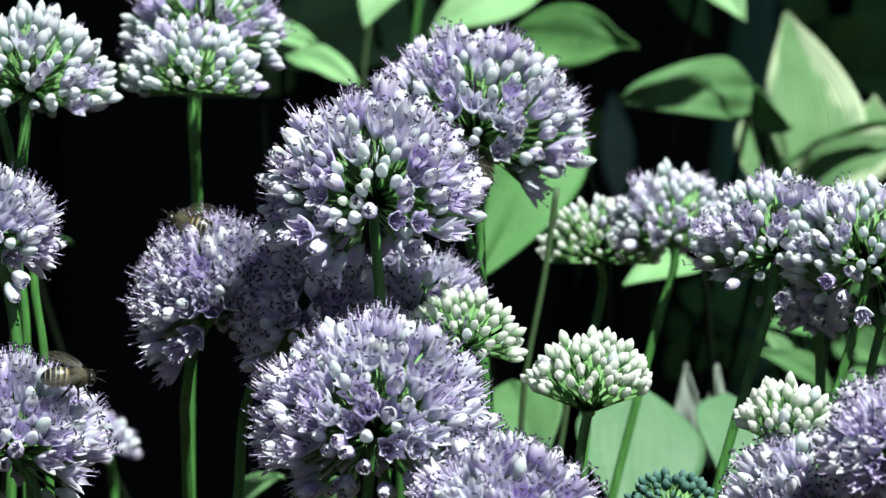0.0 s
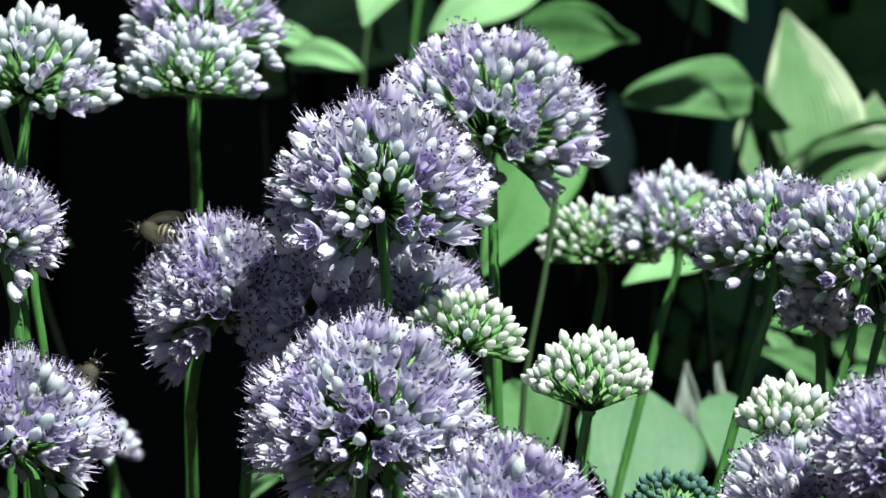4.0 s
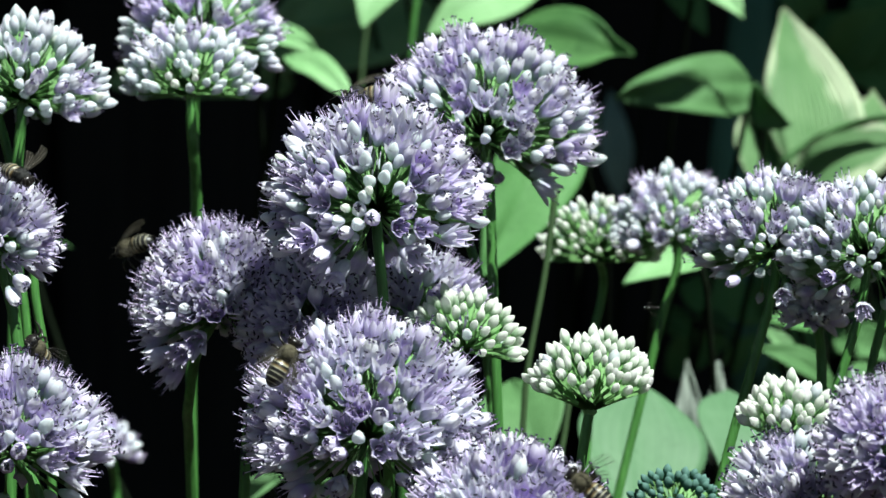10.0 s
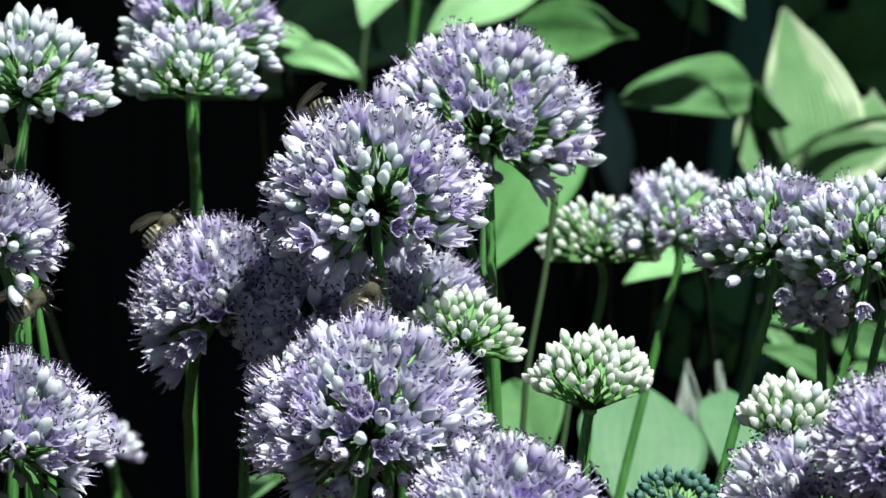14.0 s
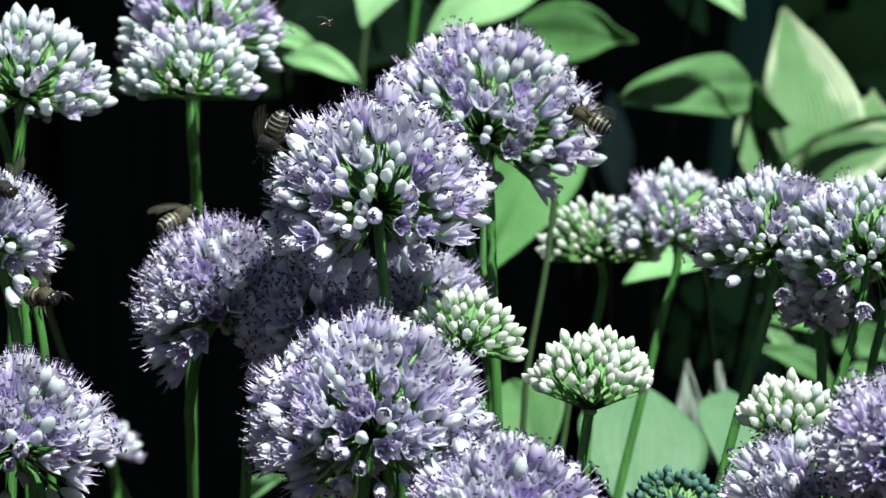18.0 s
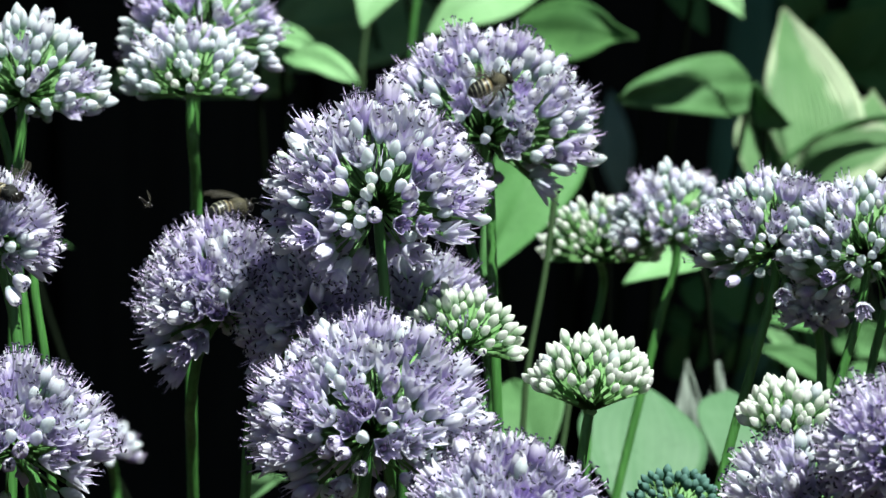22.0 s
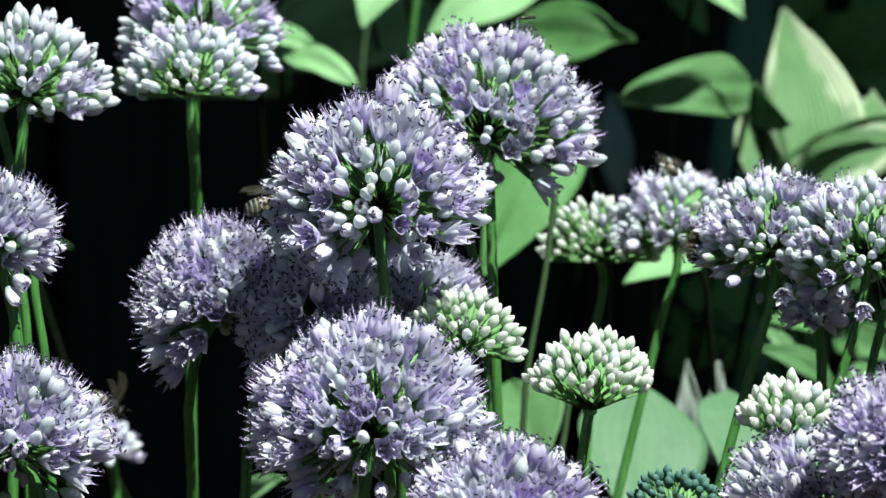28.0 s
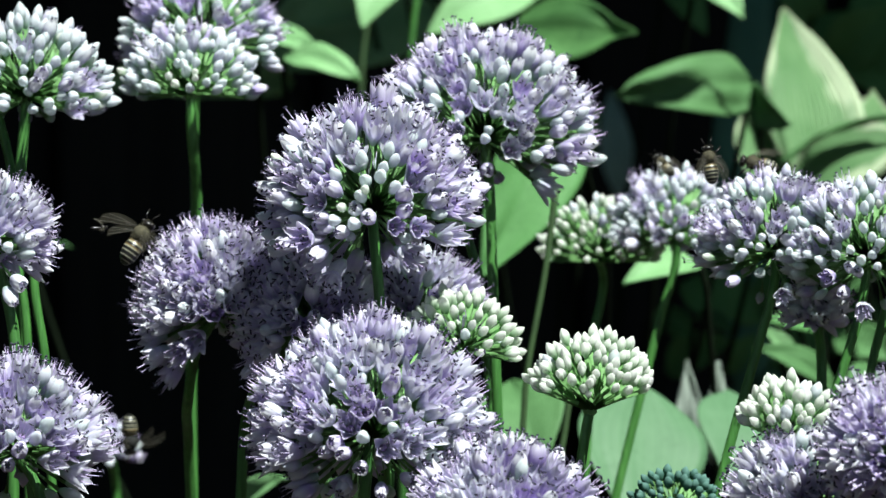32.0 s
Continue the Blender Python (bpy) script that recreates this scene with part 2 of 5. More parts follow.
def cupped_floret(seed, length=0.0069):
    """Half open: the petals still close over the stamens, a few dark tips show."""
    rng = random.Random(seed)
    bm = bmesh.new()
    for k in range(6):
        turn = Matrix.Rotation(radians(60 * k + rng.uniform(-4, 4)), 3, "Z")
        tepal(bm, turn, length * rng.uniform(0.95, 1.05), 0.0033, rng.uniform(0, 5), rng.uniform(-0.24, -0.13), 0.0005 + 0.0002 * (k % 2))
    for k in range(3):
        t = radians(120 * k + rng.uniform(-30, 30))
        top = Vector((math.cos(t) * 0.0006, math.sin(t) * 0.0006, length * rng.uniform(0.98, 1.18)))
        tube(bm, [Vector((0, 0, 0.001)), top], [0.00012, 0.00008], 4, mat=1, cap=False)
        blob(bm, top, (0.0005, 0.00022, 0.00022), 2, 5, Matrix.Rotation(t, 4, "Z"))
    return mesh_of("floret", bm, [PETAL, FILAMENT, ANTHER])


def bud(length, width, mat, wave=0.09):
    bm = bmesh.new()
    shape = [(0.18, 0.0), (0.40, 0.05), (0.68, 0.18), (0.88, 0.33), (0.99, 0.48), (0.98, 0.60), (0.84, 0.73), (0.58, 0.86), (0.32, 0.94), (0.08, 1.0)]
    lathe(bm, [(r * width / 2, z * length) for r, z in shape], 12, wave=wave)
    return mesh_of("bud", bm, mat)


OPEN = [open_floret(11, 4, stamens=4), open_floret(12, 10), open_floret(13, 16, stamens=5), open_floret(14, 6, 0.0090, 0.0110), open_floret(15, 26, 0.0070, 0.0088)]
CUPPED = [cupped_floret(21), cupped_floret(22), cupped_floret(23, 0.0074)]
BUDS_LILAC = [bud(0.0067, 0.0031, BUD_LILAC), bud(0.0061, 0.0030, BUD_LILAC), bud(0.0051, 0.0028, BUD_LILAC, 0.1)]
BUDS_WHITE = [bud(0.0050, 0.0025, BUD_WHITE), bud(0.0046, 0.0023, BUD_WHITE), bud(0.0040, 0.0021, BUD_WHITE, 0.1)]
BUDS_GREEN = [bud(0.0036, 0.0022, BUD_GREEN), bud(0.0030, 0.0020, BUD_GREEN)]
PEDICELS = []
for bend in (0.03, -0.05, 0.07):
    bm = bmesh.new()
    tube(bm, [(0, 0, 0.0), (bend * 0.6, 0, -0.3), (bend, 0, -0.6), (0, 0, -1.0)], [0.00052, 0.0004, 0.00036, 0.00042], 6)
    for v in bm.verts:
        v.co.x *= 0.02 if abs(v.co.x) > 0.004 else 1
    PEDICELS.append(mesh_of("pedicel", bm, PEDICEL))

# shares of open, cupped, lilac bud, white bud, green bud
KINDS = {"bloom": (0.62, 0.24, 0.14, 0, 0), "mixed": (0.44, 0.29, 0.25, 0.02, 0), "opening": (0.06, 0.10, 0.72, 0.12, 0),
         "half": (0.20, 0.16, 0.60, 0.04, 0), "bud": (0, 0, 0.03, 0.97, 0), "green": (0, 0, 0, 0, 1)}


def allium(head, radius, count, kind, stem, label, seed, reach=108, tilt=(0, 0), thick=0.0013, size=1.0, droop=0, stray=(), tall=1.0, young=None):
    """A flower on its stalk. head: where the pedicels meet; stem: points below it, down to the soil; reach: degrees from the top to
    the lowest florets; tilt: degrees by which the head leans back and to its right;
    stray: places of single florets that hang out of the head; tall: how far the dome is drawn up;
    young: the middle and the width in degrees of the patch whose buds are still closed."""
    rng = random.Random(seed)
    head = Vector(head)
    low = Vector(stem[-1])
    fall = (low - Vector(stem[-2] if len(stem) > 1 else head)).normalized()
    fall = Vector((fall.x * 0.85, fall.y * 0.85, -1))
    base = low + fall * low.z
    base.z = 0
    plant = new("allium_flower")
    plant.location = base
    mid = base.lerp(low, 0.5) + Vector((rng.uniform(-0.003, 0.003), rng.uniform(-0.003, 0.003), 0))
    line = bezier([head] + [Vector(p) for p in stem] + [mid, base], 6)
    bm = bmesh.new()
    n = len(line)
    tube(bm, [p - base for p in line], [thick * (1.25 if i == 0 else 1 + 0.15 * i / n) for i in range(n)], 12, 0.05)
    part("stem", bm, STEM, plant)
    lean = Matrix.Rotation(radians(-tilt[0]), 3, "X") @ Matrix.Rotation(radians(tilt[1]), 3, "Y")
    bm = bmesh.new()
    blob(bm, head - base, (thick * 1.5, thick * 1.5, thick * 1.2), 0, 8)
    part("receptacle", bm, PEDICEL, plant)
    share = KINDS[kind]
    bottom = math.cos(radians(reach))
    golden = math.pi * (3 - math.sqrt(5))
    for i in range(count + droop + len(stray)):
        z = 1 - (1 - bottom) * (i + 0.5) / count + rng.uniform(-0.03, 0.03)
        if i >= count:
            z = math.cos(radians(rng.uniform(reach + 3, 132)))
        z = max(-0.98, min(0.998, z))
        a = i * golden + rng.uniform(-0.16, 0.16)
        r = math.sqrt(1 - z * z)
        way = lean @ Vector((math.cos(a) * r, math.sin(a) * r, z))
        dome = 1 / math.sqrt(r * r + (z / tall) ** 2) if z > 0 else 1.0
        pick = rng.random()
        k = 0
        if young and rng.random() < 0.65 and math.degrees(way.angle(Vector(young[:3]))) < young[3] * rng.uniform(0.7, 1.1):
            pick = share[0] + share[1] + rng.random() * (1 - share[0] - share[1])
        while pick > share[k] and k < 4:
            pick -= share[k]
            k += 1
        mesh = rng.choice((OPEN, CUPPED, BUDS_LILAC, BUDS_WHITE, BUDS_GREEN)[k])
        long = (0.0085, 0.0064, 0.0058, 0.0044, 0.0034)[k] * size
        out = (radius - long) * rng.uniform(0.86, 1.06) * (0.99 if k == 0 else 0.97)
        out *= 0.85 if i >= count else dome
        if i >= count + droop:
            seat = Vector(stray[i - count - droop]) - head
            way, out, mesh, k = seat.normalized(), seat.length * 0.9, (CUPPED + OPEN)[i % 8], 1
        seat = way * out
        face = (way + Vector((rng.uniform(-0.16, 0.16), rng.uniform(-0.16, 0.16), 0.22 + rng.uniform(-0.1, 0.14)))).normalized()
        turn = face.to_track_quat("Z", "Y").to_matrix().to_4x4() @ Matrix.Rotation(rng.uniform(0, 6.28), 4, "Z")
        s = size * rng.uniform(0.88, 1.10)
        ob = new("floret" if k < 2 else "bud", mesh)
        ob.parent = plant
        ob.matrix_basis = Matrix.Translation(head - base + seat) @ turn @ Matrix.Diagonal((s, s, s, 1))
        ped = new("pedicel", PEDICELS[i % 3])
        ped.parent = ob
        back = (-seat).to_track_quat("-Z", "Y").to_matrix().to_4x4()
        ped.matrix_basis = ob.matrix_basis.inverted() @ Matrix.Translation(head - base + seat) @ back @ Matrix.Diagonal((1, 1, out, 1))
    return tagged(plant, label, "flower", "flowering alliums in the bed")


# ---- ground, board wall with an added shading slab, and post ----
def ground():
    bm = bmesh.new()
    bmesh.ops.create_grid(bm, x_segments=40, y_segments=40, size=1.0)
    for v in bm.verts:
        d = max(abs(v.co.x), abs(v.co.y))
        k = 3.0 + 400 * max(0, d - 0.7) ** 2
        v.co = Vector((v.co.x * k, v.co.y * k + 1.0, 0))
        if d < 0.7:
            v.co.z = noise.noise(v.co * 5) * 0.006
    ob = new("ground", mesh_of("ground", bm, SOIL))
    return tagged(ob, "dark brown garden soil of the flower bed", "ground", kind="structure")


def box(bm, lo, hi, bevel=0.0):
    made = bmesh.ops.create_cube(bm, size=1, matrix=Matrix.Translation([(a + b) / 2 for a, b in zip(lo, hi)]) @ Matrix.Diagonal((*[b - a for a, b in zip(lo, hi)], 1)))
    if bevel:
        bmesh.ops.bevel(bm, geom=list({e for v in made["verts"] for e in v.link_edges}), offset=bevel, segments=2, affect="EDGES")
    return bm


def backdrop():
    bm = bmesh.new()
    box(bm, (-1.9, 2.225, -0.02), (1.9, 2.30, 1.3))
    wall = tagged(new("wall_north", mesh_of("wall_north", bm, BOARD, False)), "timber board wall with deep shade put into its near-black colour", "wall", kind="structure")
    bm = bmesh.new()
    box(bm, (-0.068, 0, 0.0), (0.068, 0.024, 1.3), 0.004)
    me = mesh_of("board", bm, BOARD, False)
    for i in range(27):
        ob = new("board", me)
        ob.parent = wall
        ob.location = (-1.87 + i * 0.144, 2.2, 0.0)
    # unseen slab overhead, added to keep sun off the wall and rear leaves
    bm = bmesh.new()
    box(bm, (-2.5, 1.18, 1.3), (2.5, 2.5, 1.36), 0.01)
    tagged(new("roof_eave", mesh_of("roof_eave", bm, BOARD, False)), "unseen dark slab overhead, added to shade the background", "roof", kind="structure")


# ---- leaves ----
def blade(base, tip, width, bulge=0.45, arch=0.12, cup=0.25, face=(0, -1, 0.35), wavy=0.03, seed=1, rows=18, cols=14, point=0.9, rib=0.003, drip=0.0):
    """A broad leaf from base to tip. bulge: where it is widest; arch: how far it bends out of its plane; drip: the share of its length that is a drawn-out tip; face: the way its upper side looks."""
    base, tip = Vector(base), Vector(tip)
    axis = tip - base
    length = axis.length
    d = axis.normalized()
    up = Vector(face)
    up = (up - d * up.dot(d)).normalized()
    side = d.cross(up)
    bm = bmesh.new()
    uv = bm.loops.layers.uv.new("UVMap")
    grid = []
    for j in range(rows + 1):
        t = j / rows
        full = min(1.0, t / (1 - drip))
        w = width * 0.5 * (math.sin(math.pi * full ** (math.log(0.5) / math.log(bulge))) ** point if 0 < full < 1 else 0.0) + width * 0.012
        w = max(w, width * 0.9 * (1 - t)) if drip and t > 1 - drip * 2 else w
        row = []
        for i in range(cols + 1):
            s = i / cols * 2 - 1
            p = base + axis * t + side * s * w
            h = arch * length * 4 * t * (1 - t) + cup * w * (abs(s) ** 1.5) - 0.0006 * (1 - abs(s)) ** 6
            h += wavy * length * noise.noise(Vector((t * 3 + seed * 7.1, s * 1.5, seed))) * (0.3 + abs(s))
            h += rib * width * math.cos(s * 22)
            row.append((bm.verts.new(p + up * h), (s * 0.5 + 0.5, t)))
        grid.append(row)
    for r0, r1 in zip(grid, grid[1:]):
        for a, b, c, e in zip(r0, r0[1:], r1[1:], r1):
            f = bm.faces.new((a[0], b[0], c[0], e[0]))
            for loop, q in zip(f.loops, (a[1], b[1], c[1], e[1])):
                loop[uv].uv = q
    bm.normal_update()
    made = bmesh.ops.solidify(bm, geom=bm.faces[:], thickness=0.0005)
    return bm


def leafy_plant(name, foot, leaves, label, category="plant"):
    """leaves: (base, tip, width, material, settings, rooted); each blade hangs on its own petiole, which rises from the foot."""
    plant = new(name)
    foot = Vector(foot)
    plant.location = foot
    made = []
    for i, (b, t, w, mat, put) in enumerate(leaves):
        bm = blade(b, t, w, seed=i + 1 + len(leaves) * 3, **put)
        b = Vector(b)
        bm.transform(Matrix.Translation(-b))
        leaf = part("leaf", bm, mat, plant)
        leaf.location = b - foot
        d = (Vector(t) - b).normalized()
        root = Vector((0.012 * math.cos(i * 2.4), 0.012 * math.sin(i * 2.4), 0)) - (b - foot)
        run = bezier([Vector(), -d * w * 0.22 + Vector((0, 0, -0.008)), root * 0.5 + Vector((0, 0.02, 0)), root], 5)
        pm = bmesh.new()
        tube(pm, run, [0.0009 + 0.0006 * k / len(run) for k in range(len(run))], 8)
        part("petiole", pm, STALK_SHADE, leaf)
        made.append(leaf)
    tagged(plant, label, category)
    return plant, made


ground()
backdrop()
bm = bmesh.new()
tube(bm, bezier([(0.1400, 1.7541, 0.5505), (0.1346, 1.7507, 0.5112), (0.1279, 1.7464, 0.4621), (0.168, 1.75, 0.2), (0.160, 1.75, -0.01)], 6), 0.0115, 14, 0.02)
tagged(new("garden_stake", mesh_of("garden_stake", bm, POST)), "weathered dark green round wooden stake behind the flowers", "stake")

UPPER, UPPER_LEAVES = leafy_plant("broadleaf_plant", (0.04, 1.66, 0), [
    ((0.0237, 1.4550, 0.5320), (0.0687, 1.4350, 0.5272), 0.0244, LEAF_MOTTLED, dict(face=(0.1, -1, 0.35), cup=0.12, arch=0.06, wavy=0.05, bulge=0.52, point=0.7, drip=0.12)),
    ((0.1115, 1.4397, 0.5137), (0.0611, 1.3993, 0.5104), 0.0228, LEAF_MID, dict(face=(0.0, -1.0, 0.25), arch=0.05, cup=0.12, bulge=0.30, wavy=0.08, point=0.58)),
    ((0.0372, 1.5030, 0.5484), (-0.0060, 1.4810, 0.5301), 0.0229, LEAF_BRIGHT, dict(face=(0, -0.9, 0.6))),
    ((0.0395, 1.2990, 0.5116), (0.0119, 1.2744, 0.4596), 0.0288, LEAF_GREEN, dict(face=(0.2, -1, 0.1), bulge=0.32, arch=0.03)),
    ((-0.0552, 1.4210, 0.5241), (-0.0300, 1.4000, 0.5147), 0.0131, LEAF_BRIGHT, dict(face=(0.1, -0.8, 0.6), wavy=0.06, point=0.7)),
    ((-0.0163, 1.4700, 0.5594), (-0.0292, 1.4400, 0.5339), 0.0201, LEAF_BRIGHT, dict(face=(0, -0.9, 0.5))),
    ((-0.0033, 1.7000, 0.5347), (-0.0827, 1.6600, 0.5101), 0.0473, LEAF_BRIGHT, dict(face=(0, -0.9, 0.4))),
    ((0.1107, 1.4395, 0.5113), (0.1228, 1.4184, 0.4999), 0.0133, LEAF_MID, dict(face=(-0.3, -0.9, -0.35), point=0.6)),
    ((0.0946, 1.4933, 0.5528), (0.1097, 1.4718, 0.5366), 0.0144, LEAF_BRIGHT, dict(face=(0, -0.9, 0.6))),
    ((-0.0632, 1.7000, 0.5017), (-0.1397, 1.6700, 0.5031), 0.0214, LEAF_BRIGHT, dict(face=(0, -0.9, 0.4), point=0.5)),
    ((-0.0313, 1.6600, 0.5334), (-0.0651, 1.6300, 0.5269), 0.0174, LEAF_BRIGHT, dict(face=(0, -0.9, 0.5))),
    ((0.0813, 1.8450, 0.4424), (0.0771, 1.8490, 0.4917), 0.0146, LEAF_BLUE, dict(face=(0, -1, 0.2))),
    ((-0.0652, 1.4400, 0.5311), (-0.0449, 1.4250, 0.5256), 0.0105, LEAF_BRIGHT, dict(face=(0.1, -0.8, 0.6), wavy=0.06, point=0.7)),
    ((0.0524, 1.7200, 0.4566), (0.0662, 1.6900, 0.4921), 0.0168, LEAF_GREEN, dict(face=(0, -0.9, 0.4))),
    ((0.0957, 1.7200, 0.5462), (0.1115, 1.7000, 0.5227), 0.0144, LEAF_GREEN, dict(face=(0, -0.9, 0.4))),
], "broad green heart-shaped leaves of a shrubby garden plant", "plant")
RIBBED, RIBBED_LEAVES = leafy_plant("hosta_plant", (0.30, 1.72, 0), [
    ((0.1388, 1.4630, 0.4715), (0.1272, 1.5050, 0.5385), 0.0370, LEAF_RIBBED, dict(face=(0.2, -0.8, 0.55), arch=0.05, rib=0.012, bulge=0.38, point=1.1)),
    ((0.1172, 1.4620, 0.4720), (0.1155, 1.4900, 0.5021), 0.0208, LEAF_RIBBED, dict(face=(0.1, -0.9, 0.5), rib=0.012)),
    ((0.1245, 1.4550, 0.4725), (0.1717, 1.4570, 0.4944), 0.0246, LEAF_RIBBED, dict(face=(0, -0.8, 0.6), rib=0.012)),
    # narrow darker blade stands in for the shadow along the previous leaf's top edge
    ((0.1225, 1.4450, 0.4845), (0.1674, 1.4470, 0.5017), 0.0073, LEAF_MID, dict(face=(-0.3, -0.25, -0.9), arch=-0.10)),
    ((0.1599, 1.7200, 0.5293), (0.1943, 1.6900, 0.4921), 0.0270, LEAF_GREEN, dict(face=(0, -0.9, 0.4))),
    ((0.1538, 1.4800, 0.4738), (0.1610, 1.5000, 0.5084), 0.0231, LEAF_RIBBED, dict(face=(0.2, -0.8, 0.6), rib=0.012, drip=0.08)),
    ((0.1827, 1.7200, 0.5462), (0.1953, 1.7000, 0.5132), 0.0289, LEAF_GREEN, dict(face=(0, -0.9, 0.1))),
    ((0.1666, 1.7000, 0.5108), (0.1869, 1.6800, 0.5352), 0.0238, LEAF_GREEN, dict(face=(0, -0.9, 0.3))),
    ((0.1615, 1.7500, 0.5211), (0.1457, 1.7400, 0.5434), 0.0197, LEAF_GREEN, dict(face=(0, -0.9, 0.3))),
], "large ribbed bright green hosta leaves", "plant")
LOWER, LOWER_LEAVES = leafy_plant("low_plant", (0.09, 1.40, 0), [
    ((0.0591, 1.2000, 0.3861), (0.0620, 1.2450, 0.4294), 0.0406, LEAF_PALE, dict(face=(0.25, -0.85, 0.6), bulge=0.6, cup=0.06, arch=0.03)),
    ((0.0304, 1.2150, 0.4011), (0.0214, 1.2500, 0.4295), 0.0259, LEAF_MID, dict(face=(0, -0.9, 0.4), bulge=0.6)),
    ((0.0885, 1.2300, 0.3954), (0.0899, 1.2650, 0.4245), 0.0227, LEAF_PALE, dict(face=(0.25, -0.85, 0.6), bulge=0.6, cup=0.06)),
    ((0.0835, 1.2946, 0.4614), (0.0577, 1.2742, 0.4578), 0.0119, LEAF_BRIGHT, dict(face=(0, -0.7, 0.7))),
    ((0.1333, 1.3507, 0.4140), (0.1040, 1.3320, 0.4305), 0.0110, LEAF_MID, dict(face=(0, -0.8, 0.6))),
    ((0.1388, 1.7000, 0.3807), (0.1775, 1.6800, 0.3986), 0.0262, LEAF_GREEN, dict(face=(0, -0.8, 0.6))),
    ((-0.0379, 1.1879, 0.3897), (-0.0306, 1.1696, 0.4095), 0.0183, LEAF_BRIGHT, dict(face=(0, -0.8, 0.6))),
    ((-0.0608, 1.2083, 0.3934), (-0.0480, 1.1895, 0.4074), 0.0101, LEAF_BRIGHT, dict(face=(0, -0.8, 0.6))),
    ((0.1012, 1.7000, 0.4170), (0.1334, 1.6800, 0.4010), 0.0238, LEAF_GREEN, dict(face=(0, -0.8, 0.6), wavy=0.08)),
    ((0.0960, 1.5200, 0.4213), (0.1100, 1.5000, 0.4166), 0.0085, LEAF_MID, dict(face=(0, -0.8, 0.6))),
    ((0.1383, 1.4618, 0.4224), (0.1168, 1.4522, 0.4272), 0.0082, LEAF_GREEN, dict(face=(0, -0.8, 0.6))),
    ((0.1470, 1.4914, 0.4158), (0.1659, 1.4708, 0.4097), 0.0167, LEAF_MID, dict(face=(0, -0.8, 0.6), wavy=0.06)),
    ((0.0891, 1.7200, 0.4004), (0.1086, 1.7000, 0.3928), 0.0144, LEAF_GREEN, dict(face=(0, -0.8, 0.6), wavy=0.08)),
    ((0.1197, 1.3710, 0.4173), (0.1084, 1.3525, 0.4349), 0.0088, LEAF_BRIGHT, dict(face=(0, -0.8, 0.6))),
    ((0.1486, 1.3512, 0.4197), (0.1332, 1.3306, 0.4145), 0.0113, LEAF_MID, dict(face=(0, -0.8, 0.6))),
    ((0.1281, 1.7200, 0.3980), (0.1541, 1.7000, 0.4182), 0.0217, LEAF_GREEN, dict(face=(0, -0.8, 0.6), wavy=0.06)),
    ((0.1504, 1.7400, 0.4082), (0.1904, 1.7100, 0.3917), 0.0316, LEAF_GREEN, dict(face=(0, -0.8, 0.5), wavy=0.06)),
    ((0.0977, 1.7400, 0.3736), (0.1233, 1.7200, 0.3906), 0.0195, LEAF_GREEN, dict(face=(0, -0.8, 0.5), wavy=0.06)),
    ((0.1191, 1.6600, 0.3830), (0.1299, 1.6500, 0.4007), 0.0103, LEAF_GREEN, dict(face=(0, -0.8, 0.5))),
    ((0.1536, 1.5600, 0.4260), (0.1707, 1.5400, 0.4367), 0.0131, LEAF_MID, dict(face=(0, -0.8, 0.5))),
    ((-0.1484, 1.4700, 0.4470), (-0.1365, 1.4500, 0.4550), 0.0062, LEAF_MID, dict(face=(0, -0.8, 0.5))),
], "smooth pale green rounded leaves low in the bed", "plant")
# added leaf out of view, up-sun of a broad leaf, to drop a shadow on it
leafy_plant("shadow_caster_leaf", (0.36, 1.19, 1.30), [
    ((0.1709, 1.3232, 0.7384), (0.1356, 1.2932, 0.7295), 0.0080, LEAF_GREEN, dict(face=(0.28, -0.36, 0.81))),
], "unseen green leaf above the bed, added to cast a shadow", "plant")
leafy_plant("woolly_plant", (0.10, 1.46, 0), [
    ((0.0826, 1.3285, 0.3901), (0.0809, 1.3217, 0.4270), 0.0094, LEAF_GREY, dict(face=(0, -1, 0.2), wavy=0.06)),
    ((0.0912, 1.3384, 0.3887), (0.0921, 1.3316, 0.4258), 0.0079, LEAF_GREY, dict(face=(0, -1, 0.2), wavy=0.06)),
], "grey woolly upright pointed leaves", "plant")

# ---- flowers ----
F = {}
F["crown"] = allium((-0.0163, 0.9973, 0.5031), 0.0285, 255, "mixed", [(-0.0158, 0.9965, 0.4958), (-0.0144, 0.9951, 0.4804), (-0.0137, 1.0029, 0.4553)],
                    "lilac allium globe in full bloom on a green stalk", 1, 108, (11, -10), droop=8, stray=[(-0.0256, 0.9820, 0.4873), (-0.0255, 0.9820, 0.4875), (-0.0240, 0.9850, 0.4898), (-0.0164, 0.9700, 0.5027), (-0.0109, 0.9750, 0.5001), (-0.0050, 0.9760, 0.4995), (0.0022, 0.9780, 0.4968), (-0.0094, 0.9800, 0.4936), (-0.0320, 0.9750, 0.4970), (-0.0281, 0.9750, 0.4940), (-0.0352, 0.9800, 0.4950), (-0.0226, 0.9750, 0.4984)], tall=1.04, young=(0.16, -0.95, 0.14, 27))
F["back"] = allium((0.0108, 1.0620, 0.5164), 0.0319, 265, "mixed", [(0.0123, 1.0661, 0.5050), (0.0132, 1.0636, 0.4780)],
                   "broad lilac allium globe in bloom behind another", 2, 104, (9, 2), size=0.95, droop=12, tall=0.93, young=(-0.2, -0.95, 0.1, 22))
